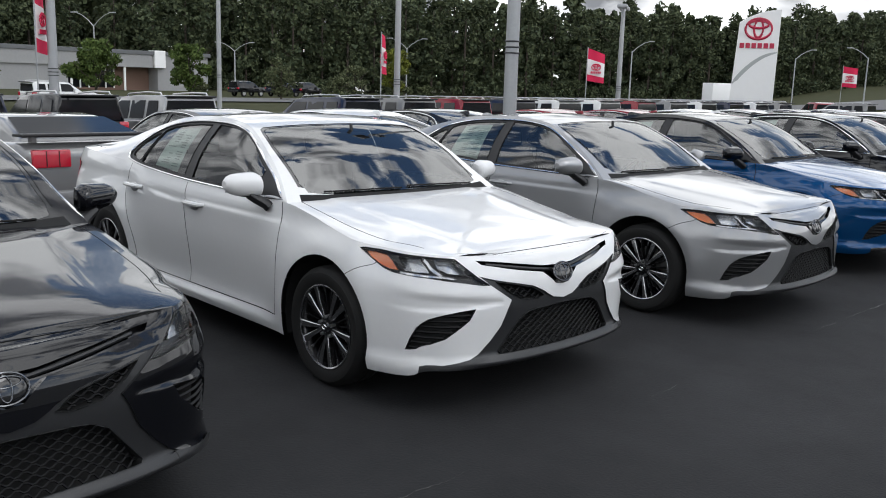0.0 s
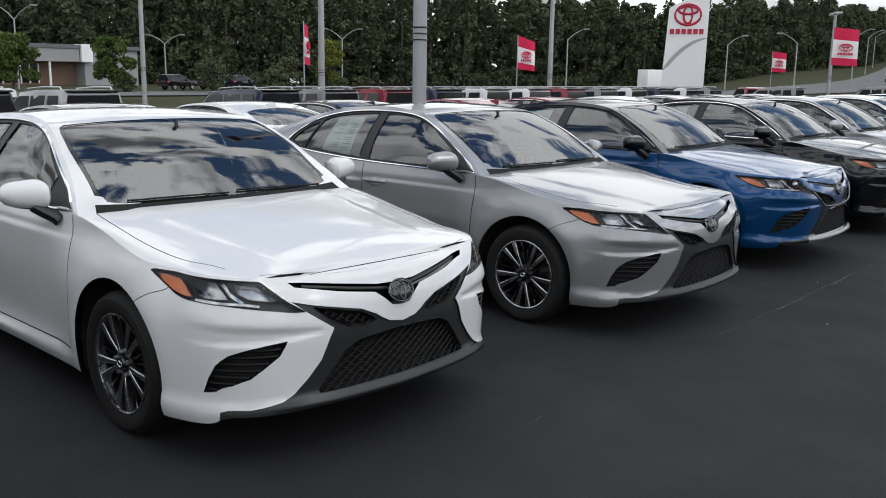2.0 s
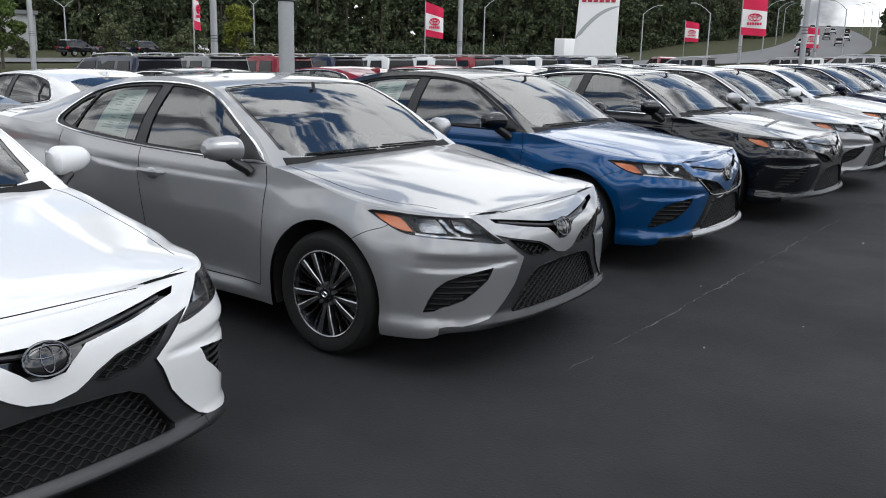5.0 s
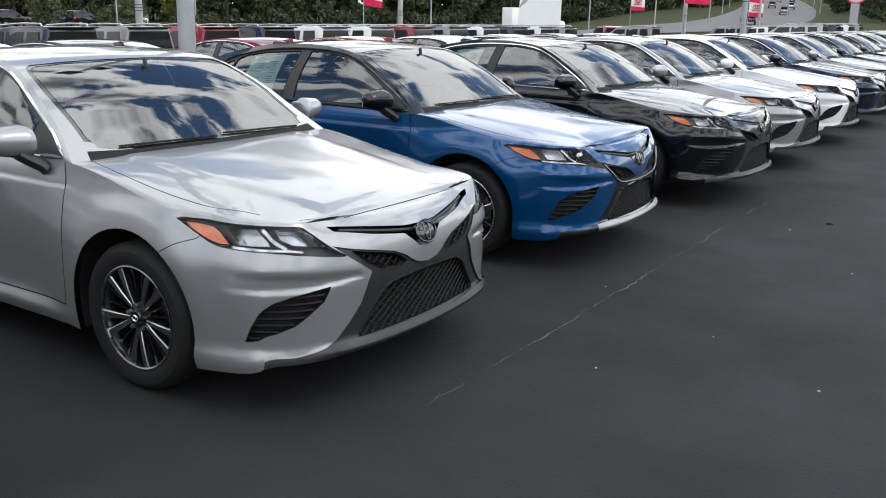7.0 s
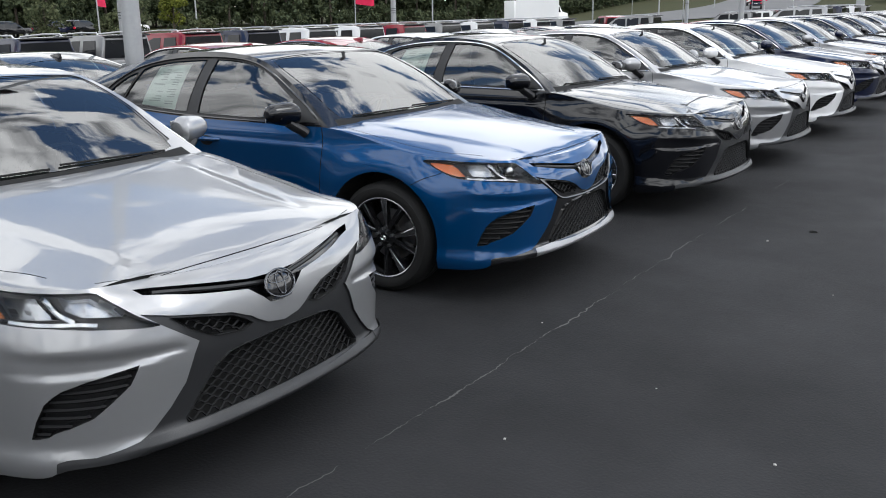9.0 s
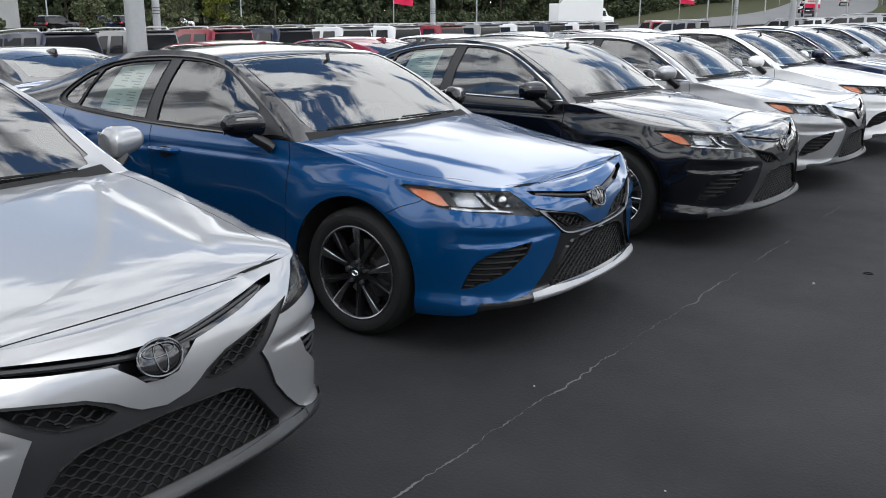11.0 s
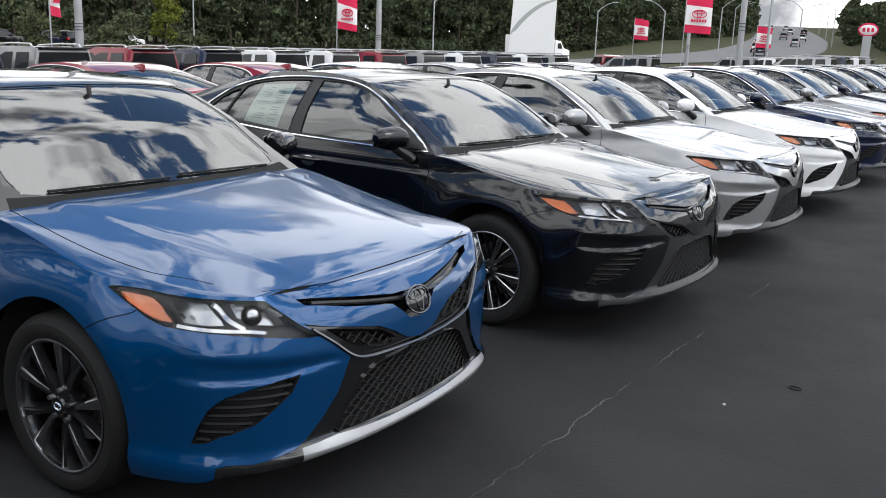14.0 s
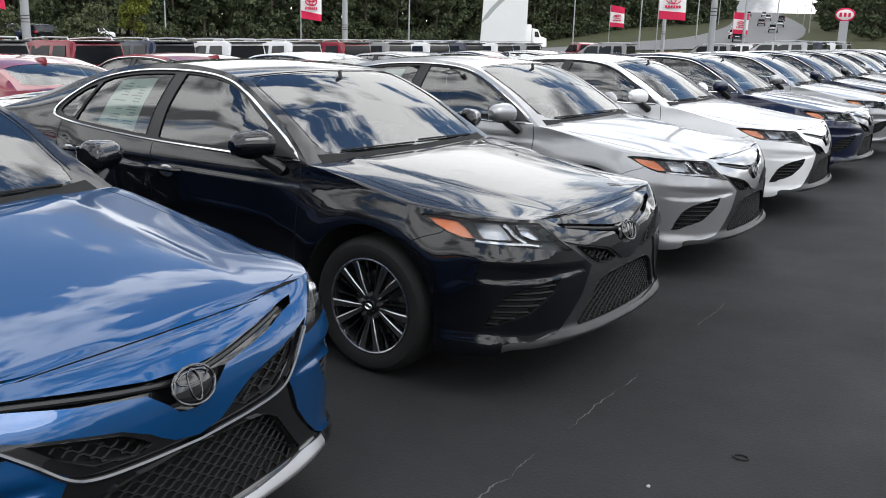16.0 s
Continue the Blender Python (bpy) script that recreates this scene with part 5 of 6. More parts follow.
rows = [(-21.5, 12.1, PAINT_SILVER, "silver"), (-21.5, 17.95, PAINT_NAVY, "dark"), (-21.5, 20.35, PAINT_GREY, "dark grey"), (-21.5, 23.05, PAINT_RED, "red"), (-21.5, 25.55, PAINT_NAVY, "dark"), (-21.5, 28.35, PAINT_WHITE, "white"), (-21.5, 31.05, PAINT_WHITE, "white"),
        (-21.5, 33.75, PAINT_RED, "red"), (-21.5, 36.35, PAINT_GREY, "grey"), (-21.5, 39.05, PAINT_WHITE, "white"), (-21.5, 41.75, PAINT_NAVY, "dark"), (-21.5, 44.45, PAINT_WHITE, "white"), (-21.5, 6.7, PAINT_NAVY, "dark"), (-21.5, 47.15, PAINT_GREY, "grey"),
        (-22.5, 62.0, PAINT_GREY, "grey"), (-22.5, 84, PAINT_GREY, "grey"), (-21.5, 87.0, PAINT_WHITE, "white"), (-21.0, 89.8, PAINT_RED, "red"), (-20.5, 92.6, PAINT_WHITE, "white"), (-20.0, 95.4, PAINT_NAVY, "dark"), (-19.5, 98.2, PAINT_WHITE, "white"),
        (-19.0, 101, PAINT_WHITE, "white"), (-12, 62, PAINT_SILVER, "silver"), (-12, 66, PAINT_NAVY, "dark"), (-12, 70, PAINT_WHITE, "white"), (-12, 74, PAINT_GREY, "grey"), (-98, 66, PAINT_NAVY, "dark"), (-98, 70, PAINT_BLACK, "black"), (-97, 76, PAINT_WHITE, "white"),
        (-97, 60, PAINT_BLACK, "black"), (-60, 22, PAINT_WHITE, "white"), (-58, 12, PAINT_NAVY, "dark")]
for x, y, mat, word in rows:
    c = copy_thing(s0, pose(x, y, float(hill(x, y)) + (0.0 if x > -31 else 0.03), 0, FALL if x > -31 else 0, 180 if x > -31 else 100))
    recolour(c, PAINT_BLACK, mat, f"{word} sport utility vehicle parked in a back row")
for x, y, mat, word in ((-47, 170, PAINT_WHITE, "white"), (-54, 196, PAINT_WHITE, "white"), (-49, 205, PAINT_SILVER, "silver"), (-62, 246, PAINT_GREY, "grey"), (-56, 240, PAINT_WHITE, "white"), (-74, 300, PAINT_WHITE, "white"), (-69, 296, PAINT_BLACK, "black"),
                        (-88, 350, PAINT_WHITE, "white"), (-94, 352, PAINT_SILVER, "silver"), (-43, 158, PAINT_NAVY, "dark")):
    c = copy_thing(s0, pose(x, y, float(hill(x, y)) + 0.13, 0, 0, 104))
    recolour(c, PAINT_BLACK, mat, f"{word} vehicle on the road up the hill")
    c["group"] = "vehicles on the road"
c = pickup(PAINT_RED, "red pickup truck with dark windows in a back row")
c.matrix_basis = pose(-26.5, 66.5, LOT(-26.5), 0, 1.2, 140)


# ---- poles, flags and signs ----
STEEL = material("galvanised_steel", (0.42, 0.43, 0.44), 0.5, 0.5, grain=0.35, scale=25, stain=0.3)
FLAG_RED = material("flag_red", (0.62, 0.012, 0.07), 0.8, grain=0.15, scale=60)
FLAG_WHITE = material("flag_white", (0.76, 0.75, 0.74), 0.8, grain=0.1, scale=60)
SIGN_WHITE = material("sign_white", (0.84, 0.84, 0.83), 0.45, grain=0.1, scale=4, stain=0.12)
SIGN_RED = material("sign_red", (0.42, 0.012, 0.05), 0.4, grain=0.1, scale=20)
SIGN_GREY = material("sign_grey", (0.38, 0.40, 0.39), 0.5, grain=0.1, scale=10)


def light_pole(x, y, h, r, label, head=True, base=None):
    base = float(hill(x, y)) if base is None else base
    p = thing("light_pole", label, "light pole", "light poles")
    bm = bmesh.new()
    add_tube(bm, [(0, 0, 0), (0, 0, h * 0.5), (0, 0, h)], [r, r * 0.9, r * 0.75], 12)
    part("pole", bm, STEEL, p, "", True)
    bm = bmesh.new()
    add_lathe(bm, [(0.001, 0.05), (r * 2.0, 0.05), (r * 2.0, 0.0)], 16, "z")
    part("base_plate", bm, STEEL, p)
    for z in (2.4, 2.5, 2.6):
        bm = bmesh.new()
        add_tube(bm, [(r * 1.02 * math.cos(a), r * 1.02 * math.sin(a), z) for a in np.linspace(0, math.tau, 16, endpoint=False)], 0.012, 5, True)
        part("band", bm, FRAME_GREY, p, "dark strap")
    if head:
        bm = bmesh.new()
        add_tube(bm, [(0, -0.9, h), (0, 0.9, h)], 0.04, 6)
        part("cross_arm", bm, STEEL, p)
        for s in (-1, 1):
            bm = bmesh.new()
            add_box(bm, -0.25, 0.25, s * 0.75 - 0.35, s * 0.75 + 0.35, h - 0.05, h + 0.15, 0.06)
            part("lamp_head", bm, STEEL, p, "flat grey lamp head", True)
    p.matrix_basis = pose(x, y, base, 0, 0, 30)
    return p


def street_lamp(x, y, h, arms, turn, base=0.0):
    p = thing("street_lamp", "slender grey street lamp with curved arm", "street lamp", "street lamps")
    bm = bmesh.new()
    add_tube(bm, [(0, 0, 0), (0, 0, h * 0.85)], [0.11, 0.08], 10)
    part("pole", bm, STEEL, p, "", True)
    for s in arms:
        bm = bmesh.new()
        add_tube(bm, [(0, 0, h * 0.83), (s * 0.7, 0, h * 0.91), (s * 1.6, 0, h * 0.975), (s * 2.3, 0, h)], [0.06, 0.05, 0.045, 0.04], 8)
        part("arm", bm, STEEL, p, "", True)
        bm = bmesh.new()
        add_box(bm, -0.42, 0.42, -0.14, 0.14, -0.06, 0.07, 0.04, pose(s * 2.55, 0, h + 0.02))
        part("lamp_head", bm, STEEL, p, "", True)
    p.matrix_basis = pose(x, y, base, 0, 0, turn)
    return p


def ring_mark(bm, m, ry, rz, t):
    """Three flat interlocked ovals."""
    for w, h, dz in ((ry, rz, 0), (ry * 0.34, rz * 0.86, 0), (ry * 0.74, rz * 0.36, rz * 0.42)):
        pts = [m @ Vector((w * math.cos(a), 0, dz + h * math.sin(a))) for a in np.linspace(0, math.tau, 32, endpoint=False)]
        add_tube(bm, pts, t, 5, True)


def flag(x, y, z0, z1, w, turn, label, lean=0.25, base=0.0):
    """A banner in red, white and red on a thin staff; it hangs in the plane turned by turn."""
    f = thing("flag", label, "flag", "dealership flags")
    h = z1 - z0
    bm = bmesh.new()
    add_tube(bm, [(-w / 2 - 0.02, 0, -z0 + float(hill(x, y))), (-w / 2 - 0.02, 0, h + 0.05)], 0.025, 8)
    part("flagpole", bm, STEEL, f, "", True)

    def cloth(a, b, mat, nm):
        v, fc = [], []
        n, m_ = 12, 6
        for i in range(m_ + 1):
            for k in range(n + 1):
                s, t = k / n, a + (b - a) * i / m_
                v.append((-w / 2 + w * s, 0.06 * math.sin(5.5 * s + 2.0 * t) * s, h * t - lean * w * s * (0.4 + 0.6 * t)))
        for i in range(m_):
            for k in range(n):
                q = i * (n + 1) + k
                fc.append((q, q + 1, q + n + 2, q + n + 1))
        return mesh_object(nm, v, fc, mat, f)

    cloth(0.0, 0.2, FLAG_RED, "lower_band")
    cloth(0.2, 0.68, FLAG_WHITE, "white_field")
    cloth(0.68, 1.0, FLAG_RED, "upper_band")
    for yy in (-0.075, 0.075):
        bm = bmesh.new()
        m = pose(0, yy, h * 0.49 - lean * w * 0.35)
        ring_mark(bm, m, w * 0.27, h * 0.095, 0.022)
        part("oval_mark", bm, FLAG_RED, f, "red oval mark")
        for k in range(6):
            bm = bmesh.new()
            add_box(bm, -w * 0.30 + w * 0.102 * k, -w * 0.30 + w * 0.102 * k + w * 0.07, -0.012, 0.012, -h * 0.20, -h * 0.135, 0, m)
            part("name_block", bm, FLAG_RED, f, "small red block")
    f.matrix_basis = pose(x, y, base + z0, 0, 0, turn)
    return f


light_pole(-10.6, 12.16, 9.0, 0.125, "tall thick steel light pole between parked cars")
light_pole(-28.3, 25.3, 8.5, 0.14, "tall steel light pole at the edge of the lot")
light_pole(-27.9, 40.7, 6.6, 0.14, "tall steel light pole with two flat lamp heads")
light_pole(-28.0, 11.1, 8.5, 0.15, "tall steel light pole at the edge of the lot")
light_pole(-56.4, 33.8, 11.5, 0.17, "tall steel light pole beyond the lot", base=float(hill(-56.4, 33.8)))
light_pole(-9.4, 35.1, 8.0, 0.10, "steel light pole far along the rows")
light_pole(-23.5, 70.0, 7.0, 0.14, "steel light pole with flat lamp heads")
light_pole(-24.0, 92.0, 8.2, 0.14, "steel light pole far off near the road")
street_lamp(-111, 69, 7.0, (-1, 1), 30, float(hill(-111, 69)))
street_lamp(-105, 46.5, 9.2, (-1, 1), 30, float(hill(-105, 46.5)))
street_lamp(-97, 88.5, 8.4, (-1, 1), 35, float(hill(-97, 88.5)))
street_lamp(-71.9, 107.6, 8.8, (1,), 40, float(hill(-71.9, 107.6)))
street_lamp(-62, 137, 8.4, (1,), 40, float(hill(-62, 137)))
street_lamp(-49, 131, 8.2, (-1,), 40, float(hill(-49, 131)))
for k, (x, y) in enumerate(((-52, 165), (-62, 205), (-74, 250), (-92, 300), (-40, 170), (-44, 215), (-56, 265), (-70, 320))):
    street_lamp(x, y, 9.0, (1,) if k < 4 else (-1,), 30, float(hill(x, y)))
flag(-28.3, 10.9, 2.2, 4.3, 0.8, 138, "red and white flag turned edge on", 0.3)
flag(-27.9, 24.2, 1.95, 3.5, 0.75, 125, "red and white flag turned nearly edge on", 0.25)
flag(-27.3, 37.75, 1.95, 3.55, 0.85, 42, "red and white flag on a thin staff", 0.35)
flag(-32.6, 83.4, 2.3, 4.1, 1.2, 28, "red and white flag beside the road", 0.15)
flag(-17.8, 55.3, 2.5, 4.6, 1.45, 40, "large red and white flag hanging over the lot", 0.1)
flag(-24.5, 92.5, 2.0, 3.9, 1.3, 25, "red and white flag far along the rows", 0.1)

# the tall white pylon sign
pylon = thing("pylon_sign", "tall white pylon sign with a red oval mark", "sign")
bm = bmesh.new()
ring = [(-1.60, 0), (1.42, 0), (1.50, 7.05), (0.9, 7.0), (0.1, 6.86), (-0.6, 6.62), (-1.22, 6.32)]
lo = [bm.verts.new((x, -0.35, z)) for x, z in ring]
hi = [bm.verts.new((x, 0.35, z)) for x, z in ring]
bm.faces.new(lo)
bm.faces.new(hi[::-1])
for k in range(len(ring)):
    bm.faces.new((lo[k], hi[k], hi[(k + 1) % len(ring)], lo[(k + 1) % len(ring)]))
bmesh.ops.recalc_face_normals(bm, faces=bm.faces[:])
bmesh.ops.bevel(bm, geom=bm.edges[:], offset=0.03, segments=2, affect="EDGES")
part("slab", bm, SIGN_WHITE, pylon)
bm = bmesh.new()
ring_mark(bm, pose(0.08, -0.36, 5.95), 0.88, 0.58, 0.075)
part("oval_mark", bm, SIGN_RED, pylon, "red interlocked ovals")
for k in range(6):
    bm = bmesh.new()
    add_box(bm, -1.10 + 0.40 * k, -0.80 + 0.40 * k, -0.40, -0.34, 4.85, 5.15, 0.02)
    part("name_block", bm, SIGN_RED, pylon)
vv, ff = [], []
for k in range(17):
    t = k / 16
    x = -1.40 + 2.85 * t
    z = 2.9 + 1.75 * math.sin(t * math.pi / 2) ** 0.8
    vv += [(x, -0.358, z), (x, -0.358, z - 0.04 - 0.36 * (1 - t) ** 0.7 * min(1, t * 6 + 0.25))]
    if k:
        ff.append((2 * k - 2, 2 * k - 1, 2 * k + 1, 2 * k))
mesh_object("swoosh", vv, ff, SIGN_GREY, pylon, "grey curved stripe", False)
pylon.matrix_basis = pose(-26.4, 52.7, LOT(-26.4), 0, 0, 27) @ Matrix.Diagonal((0.86, 1, 1.04, 1))

# the oval sign by the far road
oval = thing("oval_sign", "red and white oval sign on a pale post", "sign")
bm = bmesh.new()
add_box(bm, -0.75, 0.75, -0.3, 0.3, 0, 5.4, 0.05)
part("post", bm, STEEL, oval)
bm = bmesh.new()
bmesh.ops.create_uvsphere(bm, u_segments=28, v_segments=12, radius=1, matrix=Matrix.Translation((0, 0, 6.25)) @ Matrix.Diagonal((1.6, 0.30, 0.78, 1)))
part("oval_panel", bm, FLAG_WHITE, oval, "white oval panel", True)
bm = bmesh.new()
add_tube(bm, [(1.6 * math.cos(a), 0, 6.25 + 0.78 * math.sin(a)) for a in np.linspace(0, math.tau, 36, endpoint=False)], 0.17, 6, True)
part("oval_rim", bm, FLAG_RED, oval, "red rim", True)
for s in (-1, 0, 1):
    bm = bmesh.new()
    add_box(bm, s * 0.75 - 0.22, s * 0.75 + 0.22, -0.36, 0.36, 5.97, 6.53, 0.05)
    part("name_block", bm, FLAG_RED, oval, "red block")
oval.matrix_basis = pose(-21, 122, float(hill(-21, 122)), 0, 0, 12) @ Matrix.Diagonal((0.62, 0.7, 0.82, 1))

# a white box truck on the street
rig = thing("box_truck", "white box truck on the street", "truck")
bm = bmesh.new()
add_box(bm, 0, 7.2, -1.28, 1.28, 1.15, 3.9, 0.08)
part("cargo_box", bm, SIGN_WHITE, rig, "plain white cargo box", True)
for k in range(4):
    bm = bmesh.new()
    add_box(bm, -0.45, 0.45, -1.30, -1.28, -0.12, 0.12, 0, pose(3.6 + 0.35 * k, 0, 2.0 + 0.32 * k, 0, -25, 0))
    part("side_mark", bm, SIGN_RED if k % 2 else SIGN_GREY, rig)
bm = bmesh.new()
tapered(bm, [(7.5, 1.2, 1.15, 0.6, 3.4), (8.6, 1.2, 1.1, 0.6, 3.2), (9.2, 1.15, 1.1, 0.6, 2.2), (10.4, 1.05, 0.95, 0.6, 1.9)], 0.12)
part("truck_cab", bm, SIGN_WHITE, rig, "white truck cab", True)
bm = bmesh.new()
add_box(bm, 0.5, 8.5, -0.5, 0.5, 0.85, 1.16)
part("chassis", bm, TRIM, rig)
quad_panel("cab_window", [(7.9, -1.2, 2.1), (8.8, -1.2, 2.1), (8.5, -1.2, 2.9), (7.9, -1.2, 2.9)], GLASS_DARK_SOLID, rig, "dark cab window")
simple_wheels(rig, (1.5, 2.7, 8.9), 1.05, 0.50)
rig.matrix_basis = pose(-60.4, 108.3, float(hill(-58, 112)) + 0.13, 0, 0, 64) @ Matrix.Diagonal((0.85, 0.9, 0.85, 1))

# ---- the low building across the street ----
STUCCO = material("grey_stucco", (0.33, 0.33, 0.33), 0.9, grain=0.3, scale=3, stain=0.3, bump=0.1)
FASCIA = material("dark_fascia", (0.12, 0.125, 0.13), 0.6, grain=0.2, scale=4)
BRICK = material("brown_brick", (0.20, 0.125, 0.095), 0.9, grain=0.5, scale=14, bump=0.2)
shop = thing("low_building", "long low grey commercial building with dark fascia", "building")
for nm, b, mat, lab in (("wall", (-12, 0, 0, 28, 0, 4.2), STUCCO, "grey rendered wall"), ("wall", (-12, 0, 42, 51, 0, 5.1), STUCCO, "grey rendered wall"), ("recessed_wall", (-12, -2.2, 28, 42, 0, 3.4), BRICK, "brown brick recessed wall"),
                        ("fascia", (-12, 0.3, -4, 41, 3.3, 5.1), STUCCO, "grey band above the entrance"), ("roof_edge", (-12, 0.45, -4, 51.2, 5.1, 5.65), FASCIA, "dark roof edge"), ("roof_unit", (-9, -5, 2, 8, 5.6, 7.0), SIGN_WHITE, "white roof machine"),
                        ("roof_unit", (-9, -6, 10, 13, 5.6, 6.6), SIGN_WHITE, "white roof machine"), ("pier", (-1, 0.6, 41.2, 43.0, 3.3, 5.75), SIGN_WHITE, "pale pier"), ("annexe", (-14, -3, -30, 0, 0, 4.4), SIGN_WHITE, "pale lower wing")):
    bm = bmesh.new()
    add_box(bm, *b, 0.04)
    part(nm, bm, mat, shop, lab)
for k in range(6):
    w = quad_panel("shop_window", [(-2.18, 28.5 + 1.3 * k, 0.4), (-2.18, 29.6 + 1.3 * k, 0.4), (-2.18, 29.6 + 1.3 * k, 2.9), (-2.18, 28.5 + 1.3 * k, 2.9)], GLASS_DARK_SOLID, shop, "dark shop window")
    bm = bmesh.new()
    add_box(bm, -2.2, -2.08, 29.6 + 1.3 * k, 29.8 + 1.3 * k, 0.3, 3.0)
    part("window_post", bm, SIGN_WHITE, shop, "white window post")
for y in (28.4, 36.5):
    bm = bmesh.new()
    add_tube(bm, [(0.1, y, 0), (0.1, y, 3.35)], 0.16, 10)
    part("column", bm, SIGN_WHITE, shop, "pale column", True)
shop.matrix_basis = pose(-118, 22.5, float(hill(-118.0, 40.0)) - 0.05, 0, 0, 8)


# ---- trees ----
def foliage_material(name, a, b):
    m = bpy.data.materials.new(name)
    m.use_nodes = True
    n, l = m.node_tree.nodes, m.node_tree.links
    geo, ramp = n.new("ShaderNodeNewGeometry"), n.new("ShaderNodeValToRGB")
    ramp.color_ramp.elements[0].color, ramp.color_ramp.elements[1].color = (*a, 1), (*b, 1)
    l.new(geo.outputs["Random Per Island"], ramp.inputs[0])
    l.new(ramp.outputs[0], n["Principled BSDF"].inputs["Base Color"])
    n["Principled BSDF"].inputs["Roughness"].default_value = 0.7
    n["Principled BSDF"].inputs["Specular IOR Level"].default_value = 0.15
    return m


WOODS = foliage_material("woods_leaves", (0.036, 0.050, 0.028), (0.088, 0.104, 0.052))
LEAF_GREEN = foliage_material("street_tree_leaves", (0.045, 0.075, 0.018), (0.095, 0.13, 0.035))
LEAF_YELLOW = foliage_material("yellow_green_leaves", (0.09, 0.11, 0.018), (0.17, 0.18, 0.03))
LEAF_DULL = foliage_material("dull_shrub_leaves", (0.05, 0.065, 0.03), (0.10, 0.11, 0.055))
BARK = material("bark", (0.075, 0.06, 0.048), 0.95, grain=0.6, scale=14, bump=0.6)


def leaf_cloud(gen, centres, radii, count, size):
    """Corner points of many small tilted leaves spread through lumps."""
    pick = gen.choice(len(centres), count, p=radii.prod(1) ** 0.67 / (radii.prod(1) ** 0.67).sum())
    d = gen.normal(size=(count, 3))
    d /= np.linalg.norm(d, axis=1, keepdims=True)
    r = gen.uniform(0.45, 1.08, (count, 1)) ** 0.6
    p = centres[pick] + d * r * radii[pick]
    a = gen.normal(size=(count, 3))
    a /= np.linalg.norm(a, axis=1, keepdims=True)
    b = np.cross(a, gen.normal(size=(count, 3)))
    b /= np.linalg.norm(b, axis=1, keepdims=True)
    s = size * gen.uniform(0.55, 1.3, (count, 1))
    return np.stack([p - a * s, p + b * s * 0.6, p + a * s, p - b * s * 0.6], 1)


def quads_object(name, quads, mat, parent=None):
    n = len(quads)
    me = bpy.data.meshes.new(name)
    me.vertices.add(4 * n)
    me.vertices.foreach_set("co", quads.reshape(-1).astype(np.float32))
    me.loops.add(4 * n)
    me.loops.foreach_set("vertex_index", np.arange(4 * n, dtype=np.int32))
    me.polygons.add(n)
    me.polygons.foreach_set("loop_start", np.arange(0, 4 * n, 4, dtype=np.int32))
    me.update(calc_edges=True)
    me.materials.append(mat)
    ob = new(name, me)
    ob.parent = parent
    return ob


def street_tree(x, y, h, w, mat, label, seed, bare=0.28, count=2600, size=0.16):
    gen = np.random.default_rng(seed)
    t = thing("tree", label, "tree", "street trees")
    bm = bmesh.new()
    add_tube(bm, [(0, 0, -0.2), (0.03, 0.02, h * bare), (0.0, 0.05, h * 0.6), (0.04, 0, h * 0.9)], [0.13, 0.10, 0.06, 0.02], 8)
    for k in range(9):
        a, z = k * 2.4, h * (bare + 0.06 * k)
        add_tube(bm, [(0, 0, z), (0.2 * w * math.cos(a), 0.2 * w * math.sin(a), z + 0.10 * h), (0.36 * w * math.cos(a), 0.36 * w * math.sin(a), z + 0.24 * h)], [0.05, 0.035, 0.015], 6)
    part("trunk", bm, BARK, t, "", True)
    n = 26
    z = gen.uniform(bare + 0.08, 0.94, n)
    wide = np.sin(np.clip((z - bare) / (1.02 - bare), 0, 1) ** 0.75 * np.pi) ** 0.6
    ang = gen.uniform(0, math.tau, n)
    rad = 0.40 * w * wide * gen.uniform(0.15, 1.0, n)
    centres = np.stack([rad * np.cos(ang), rad * np.sin(ang), h * z], 1)
    radii = np.stack([w * gen.uniform(0.10, 0.2, n)] * 2 + [h * gen.uniform(0.06, 0.11, n)], 1)
    tagged(quads_object("crown", leaf_cloud(gen, centres, radii, count, size), mat, t), kind="stuff")
    t.matrix_basis = pose(x, y, float(hill(x, y)))
    return t


street_tree(-64.8, 36.2, 4.9, 3.7, LEAF_GREEN, "round green street tree before the grey building", 1, 0.26, 5200, 0.13)
street_tree(-63.5, 28.1, 4.9, 4.3, LEAF_GREEN, "round green street tree by the lot", 2, 0.26, 5200, 0.13)
street_tree(-66.0, 21.0, 4.0, 3.4, LEAF_DULL, "small reddish green street tree", 3)
street_tree(-70.1, 62.3, 5.6, 3.9, LEAF_YELLOW, "slender yellow-green street tree", 4, 0.22, 4600, 0.13)
street_tree(-66.0, 15.5, 3.8, 3.6, LEAF_DULL, "small dull green street tree", 8)
for k, (x, y, h, w) in enumerate(((-84, 58, 4.4, 4.5), (-84, 66, 2.6, 4.0), (-86, 70, 4.2, 5.0), (-84, 75.5, 2.6, 3.6), (-70, 66.5, 2.2, 2.2), (-88, 50, 2.4, 3.0))):
    street_tree(x, y, h, w, LEAF_DULL, "low dull green shrub at the wood's edge", 20 + k, 0.08, 1800, 0.17)

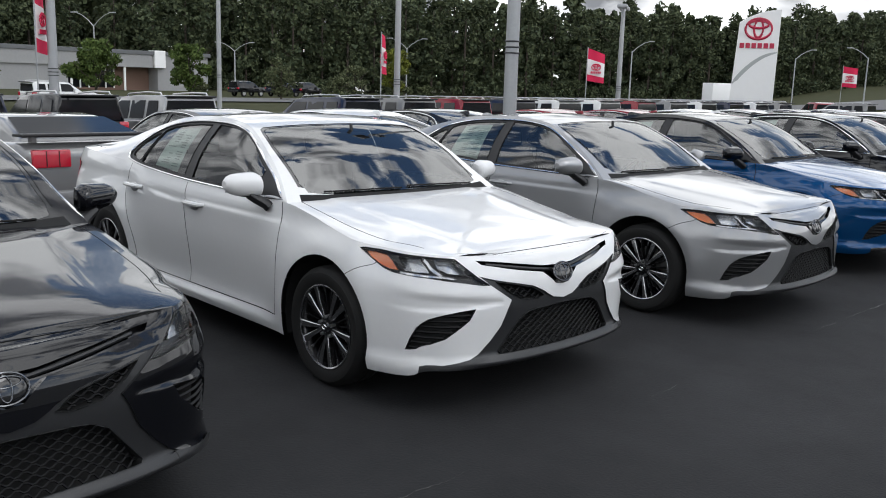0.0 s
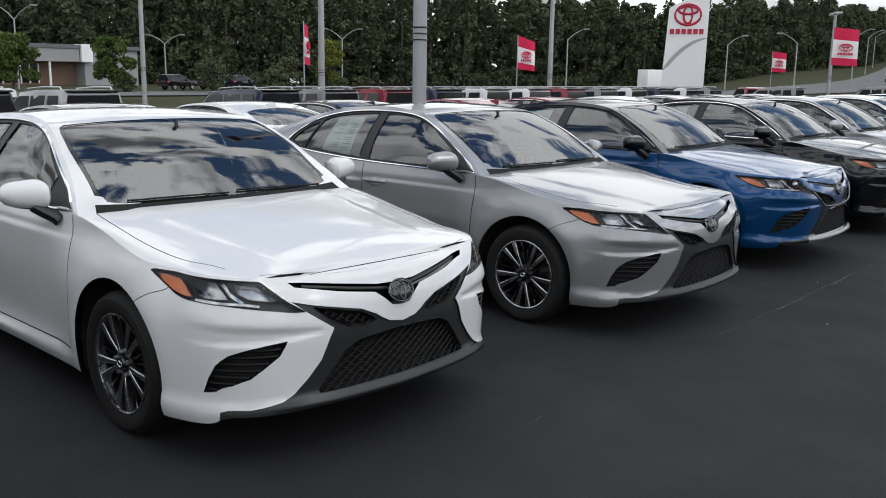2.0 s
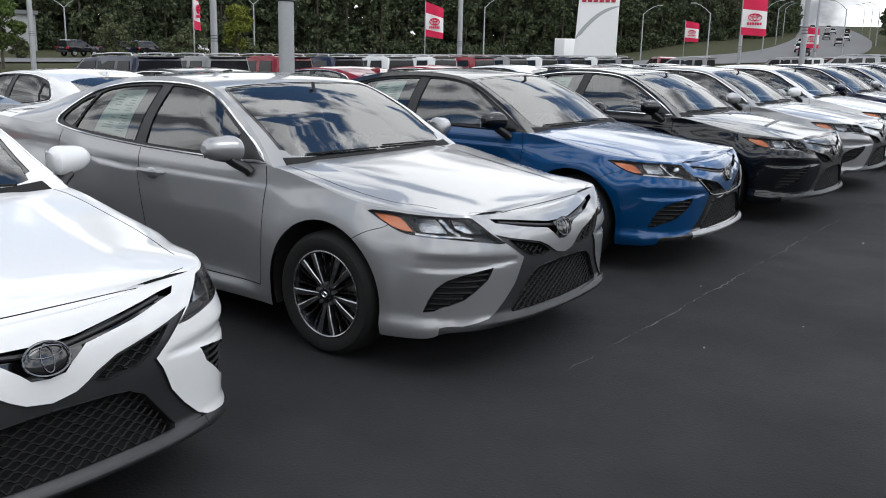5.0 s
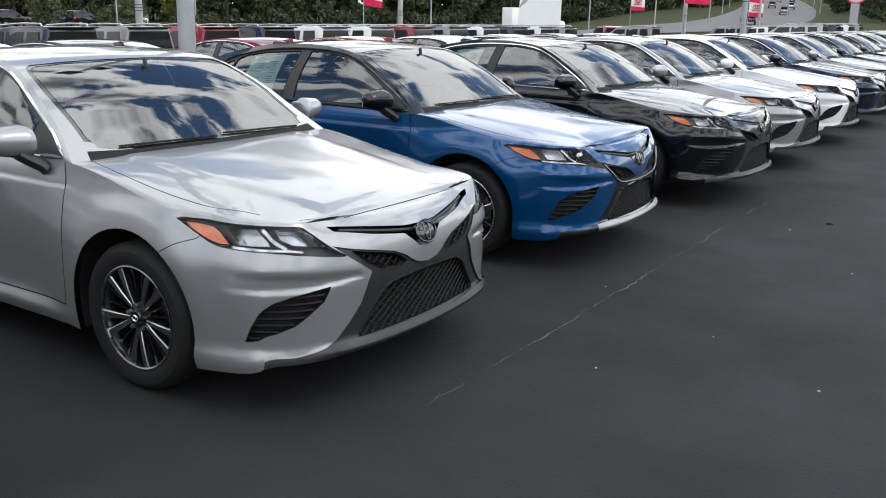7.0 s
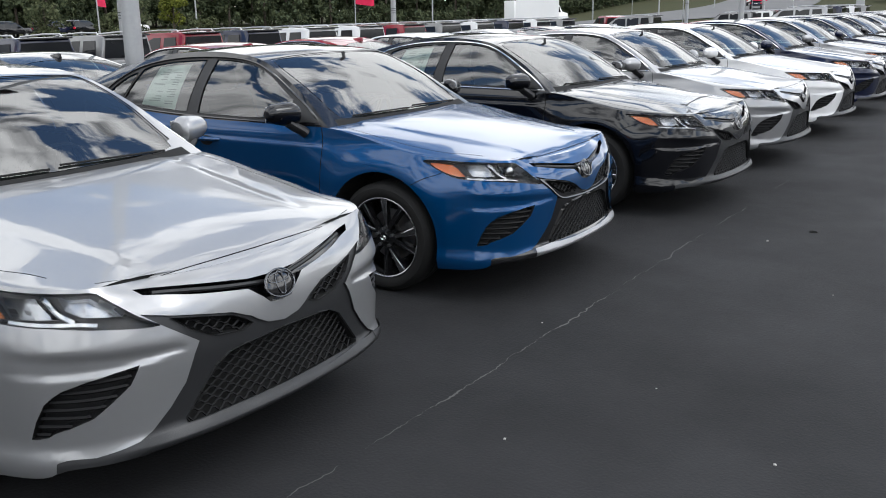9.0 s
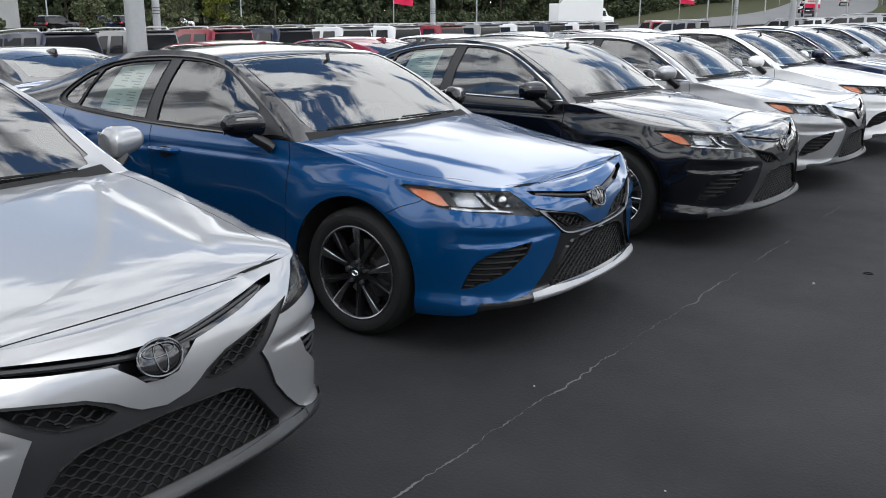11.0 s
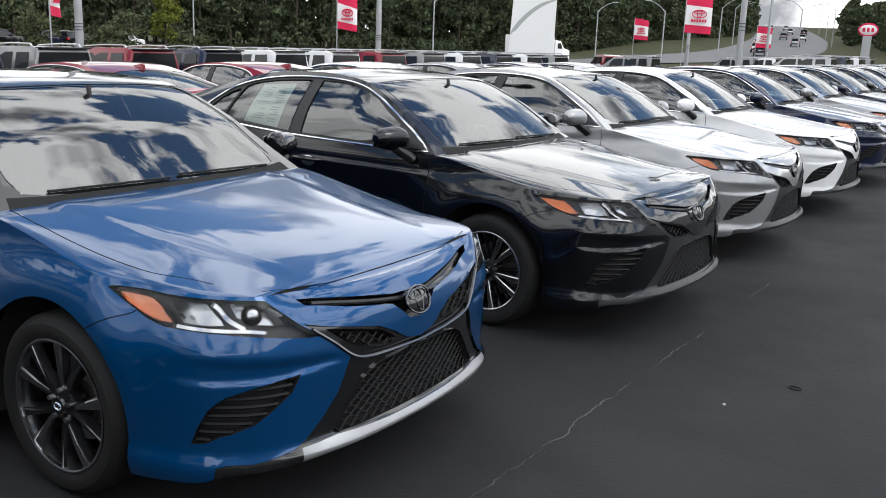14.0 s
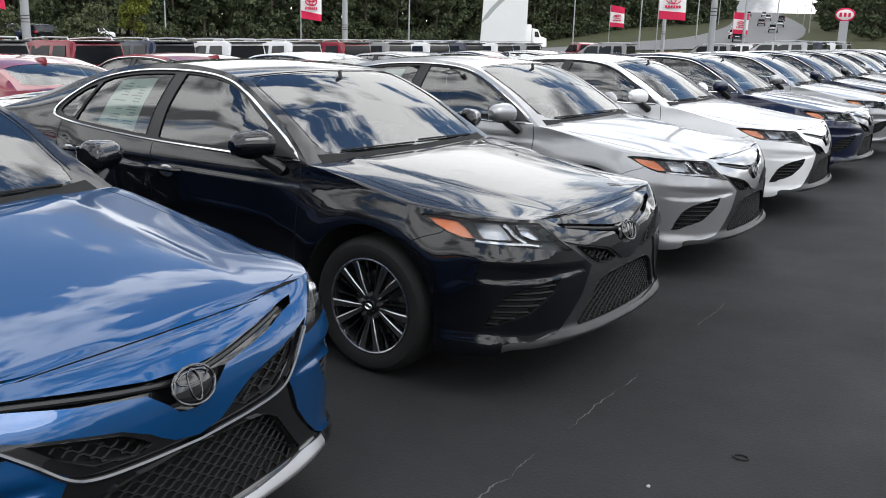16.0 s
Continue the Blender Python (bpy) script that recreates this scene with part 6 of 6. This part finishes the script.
# the woods: rows of tall trees, in three depths
gen = np.random.default_rng(7)
clouds_of_leaves, trunks = [], bmesh.new()
edge_line = smooth_line([(-170, -60), (-150, 0), (-142, 60), (-128, 110), (-110, 150), (-86, 192), (-82, 250), (-92, 310), (-118, 400), (-140, 470)], 40)
lengths = np.concatenate([[0], np.cumsum(np.linalg.norm(np.diff(edge_line, axis=0), axis=1))])
spots = []
for depth, step in ((0, 5.5), (7, 6.0), (15, 6.0), (24, 5.0), (33, 5.0)):
    s = 0.0
    while s < lengths[-1]:
        px, py = np.interp(s, lengths, edge_line[:, 0]), np.interp(s, lengths, edge_line[:, 1])
        spots.append((px - depth + gen.uniform(-2, 2), py + depth * 0.3 + gen.uniform(-2, 2), depth))
        s += step * gen.uniform(0.7, 1.3)
# the trees on the hill to the right of the road
for k in range(22):
    y = 190 + 13.5 * k + gen.uniform(-4, 4)
    spots.append((-0.2345 * y + 15 + gen.uniform(0, 7), y, 1))
for k in range(34):
    y = gen.uniform(150, 430)
    spots.append((-34 - 0.17 * (y - 150) + gen.uniform(0, 60), y, 1))
for x, y, depth in spots:
    d = math.hypot(x, y)
    g = float(hill(x, y))
    h = gen.uniform(16.5, 20.5) + (2.0 if depth > 5 else 0) - 0.03 * min(130, max(0, y - 120))
    if x > -100 and y > 150 and depth == 1:
        h *= 0.62
    w = gen.uniform(5.5, 8.5)
    n = 46
    z = gen.uniform(0.06, 0.97, n)
    wide = np.where(z < 0.35, 0.75 + 0.5 * z, 1.25 * np.sqrt(np.clip(1.04 - z, 0, 1)))
    ang = gen.uniform(0, math.tau, n)
    rad = 0.5 * w * wide * gen.uniform(0.2, 1.0, n)
    centres = np.stack([x + rad * np.cos(ang), y + rad * np.sin(ang), g + h * z], 1)
    radii = np.stack([w * gen.uniform(0.09, 0.18, n)] * 2 + [h * gen.uniform(0.035, 0.07, n)], 1)
    clouds_of_leaves.append(leaf_cloud(gen, centres, radii, 2000 if depth < 10 else 600, 0.40 if depth < 10 else 0.9))
    add_tube(trunks, [(x, y, g - 0.3), (x, y, g + h * 0.5), (x + 0.2, y, g + h * 0.93)], [0.24, 0.17, 0.05], 6)
    for k in range(4):
        a, zz = k * 1.9 + x, g + h * (0.3 + 0.14 * k)
        add_tube(trunks, [(x, y, zz), (x + 0.3 * w * math.cos(a), y + 0.3 * w * math.sin(a), zz + 1.4)], [0.1, 0.03], 5)
woods = quads_object("woods", np.concatenate(clouds_of_leaves), WOODS)
tagged(woods, "dense dark green woods behind the street", "woods", kind="stuff")
tagged(part("tree_trunks", trunks, BARK), "dark tree trunks standing in the woods", "woods", kind="stuff")
# undergrowth along the foot of the woods
brush = []
for k in range(260):
    s = gen.uniform(0, lengths[-1])
    px, py = np.interp(s, lengths, edge_line[:, 0]) + gen.uniform(-4, 3.5), np.interp(s, lengths, edge_line[:, 1])
    c = np.array([[px, py, float(hill(px, py)) + 0.9], [px + gen.uniform(-1, 1), py + gen.uniform(-1, 1), float(hill(px, py)) + 1.7]])
    brush.append(leaf_cloud(gen, c, np.array([[1.9, 1.9, 1.1], [1.3, 1.3, 1.0]]), 200, 0.30))
tagged(quads_object("undergrowth", np.concatenate(brush), WOODS), "dark undergrowth along the edge of the woods", "undergrowth", kind="stuff")
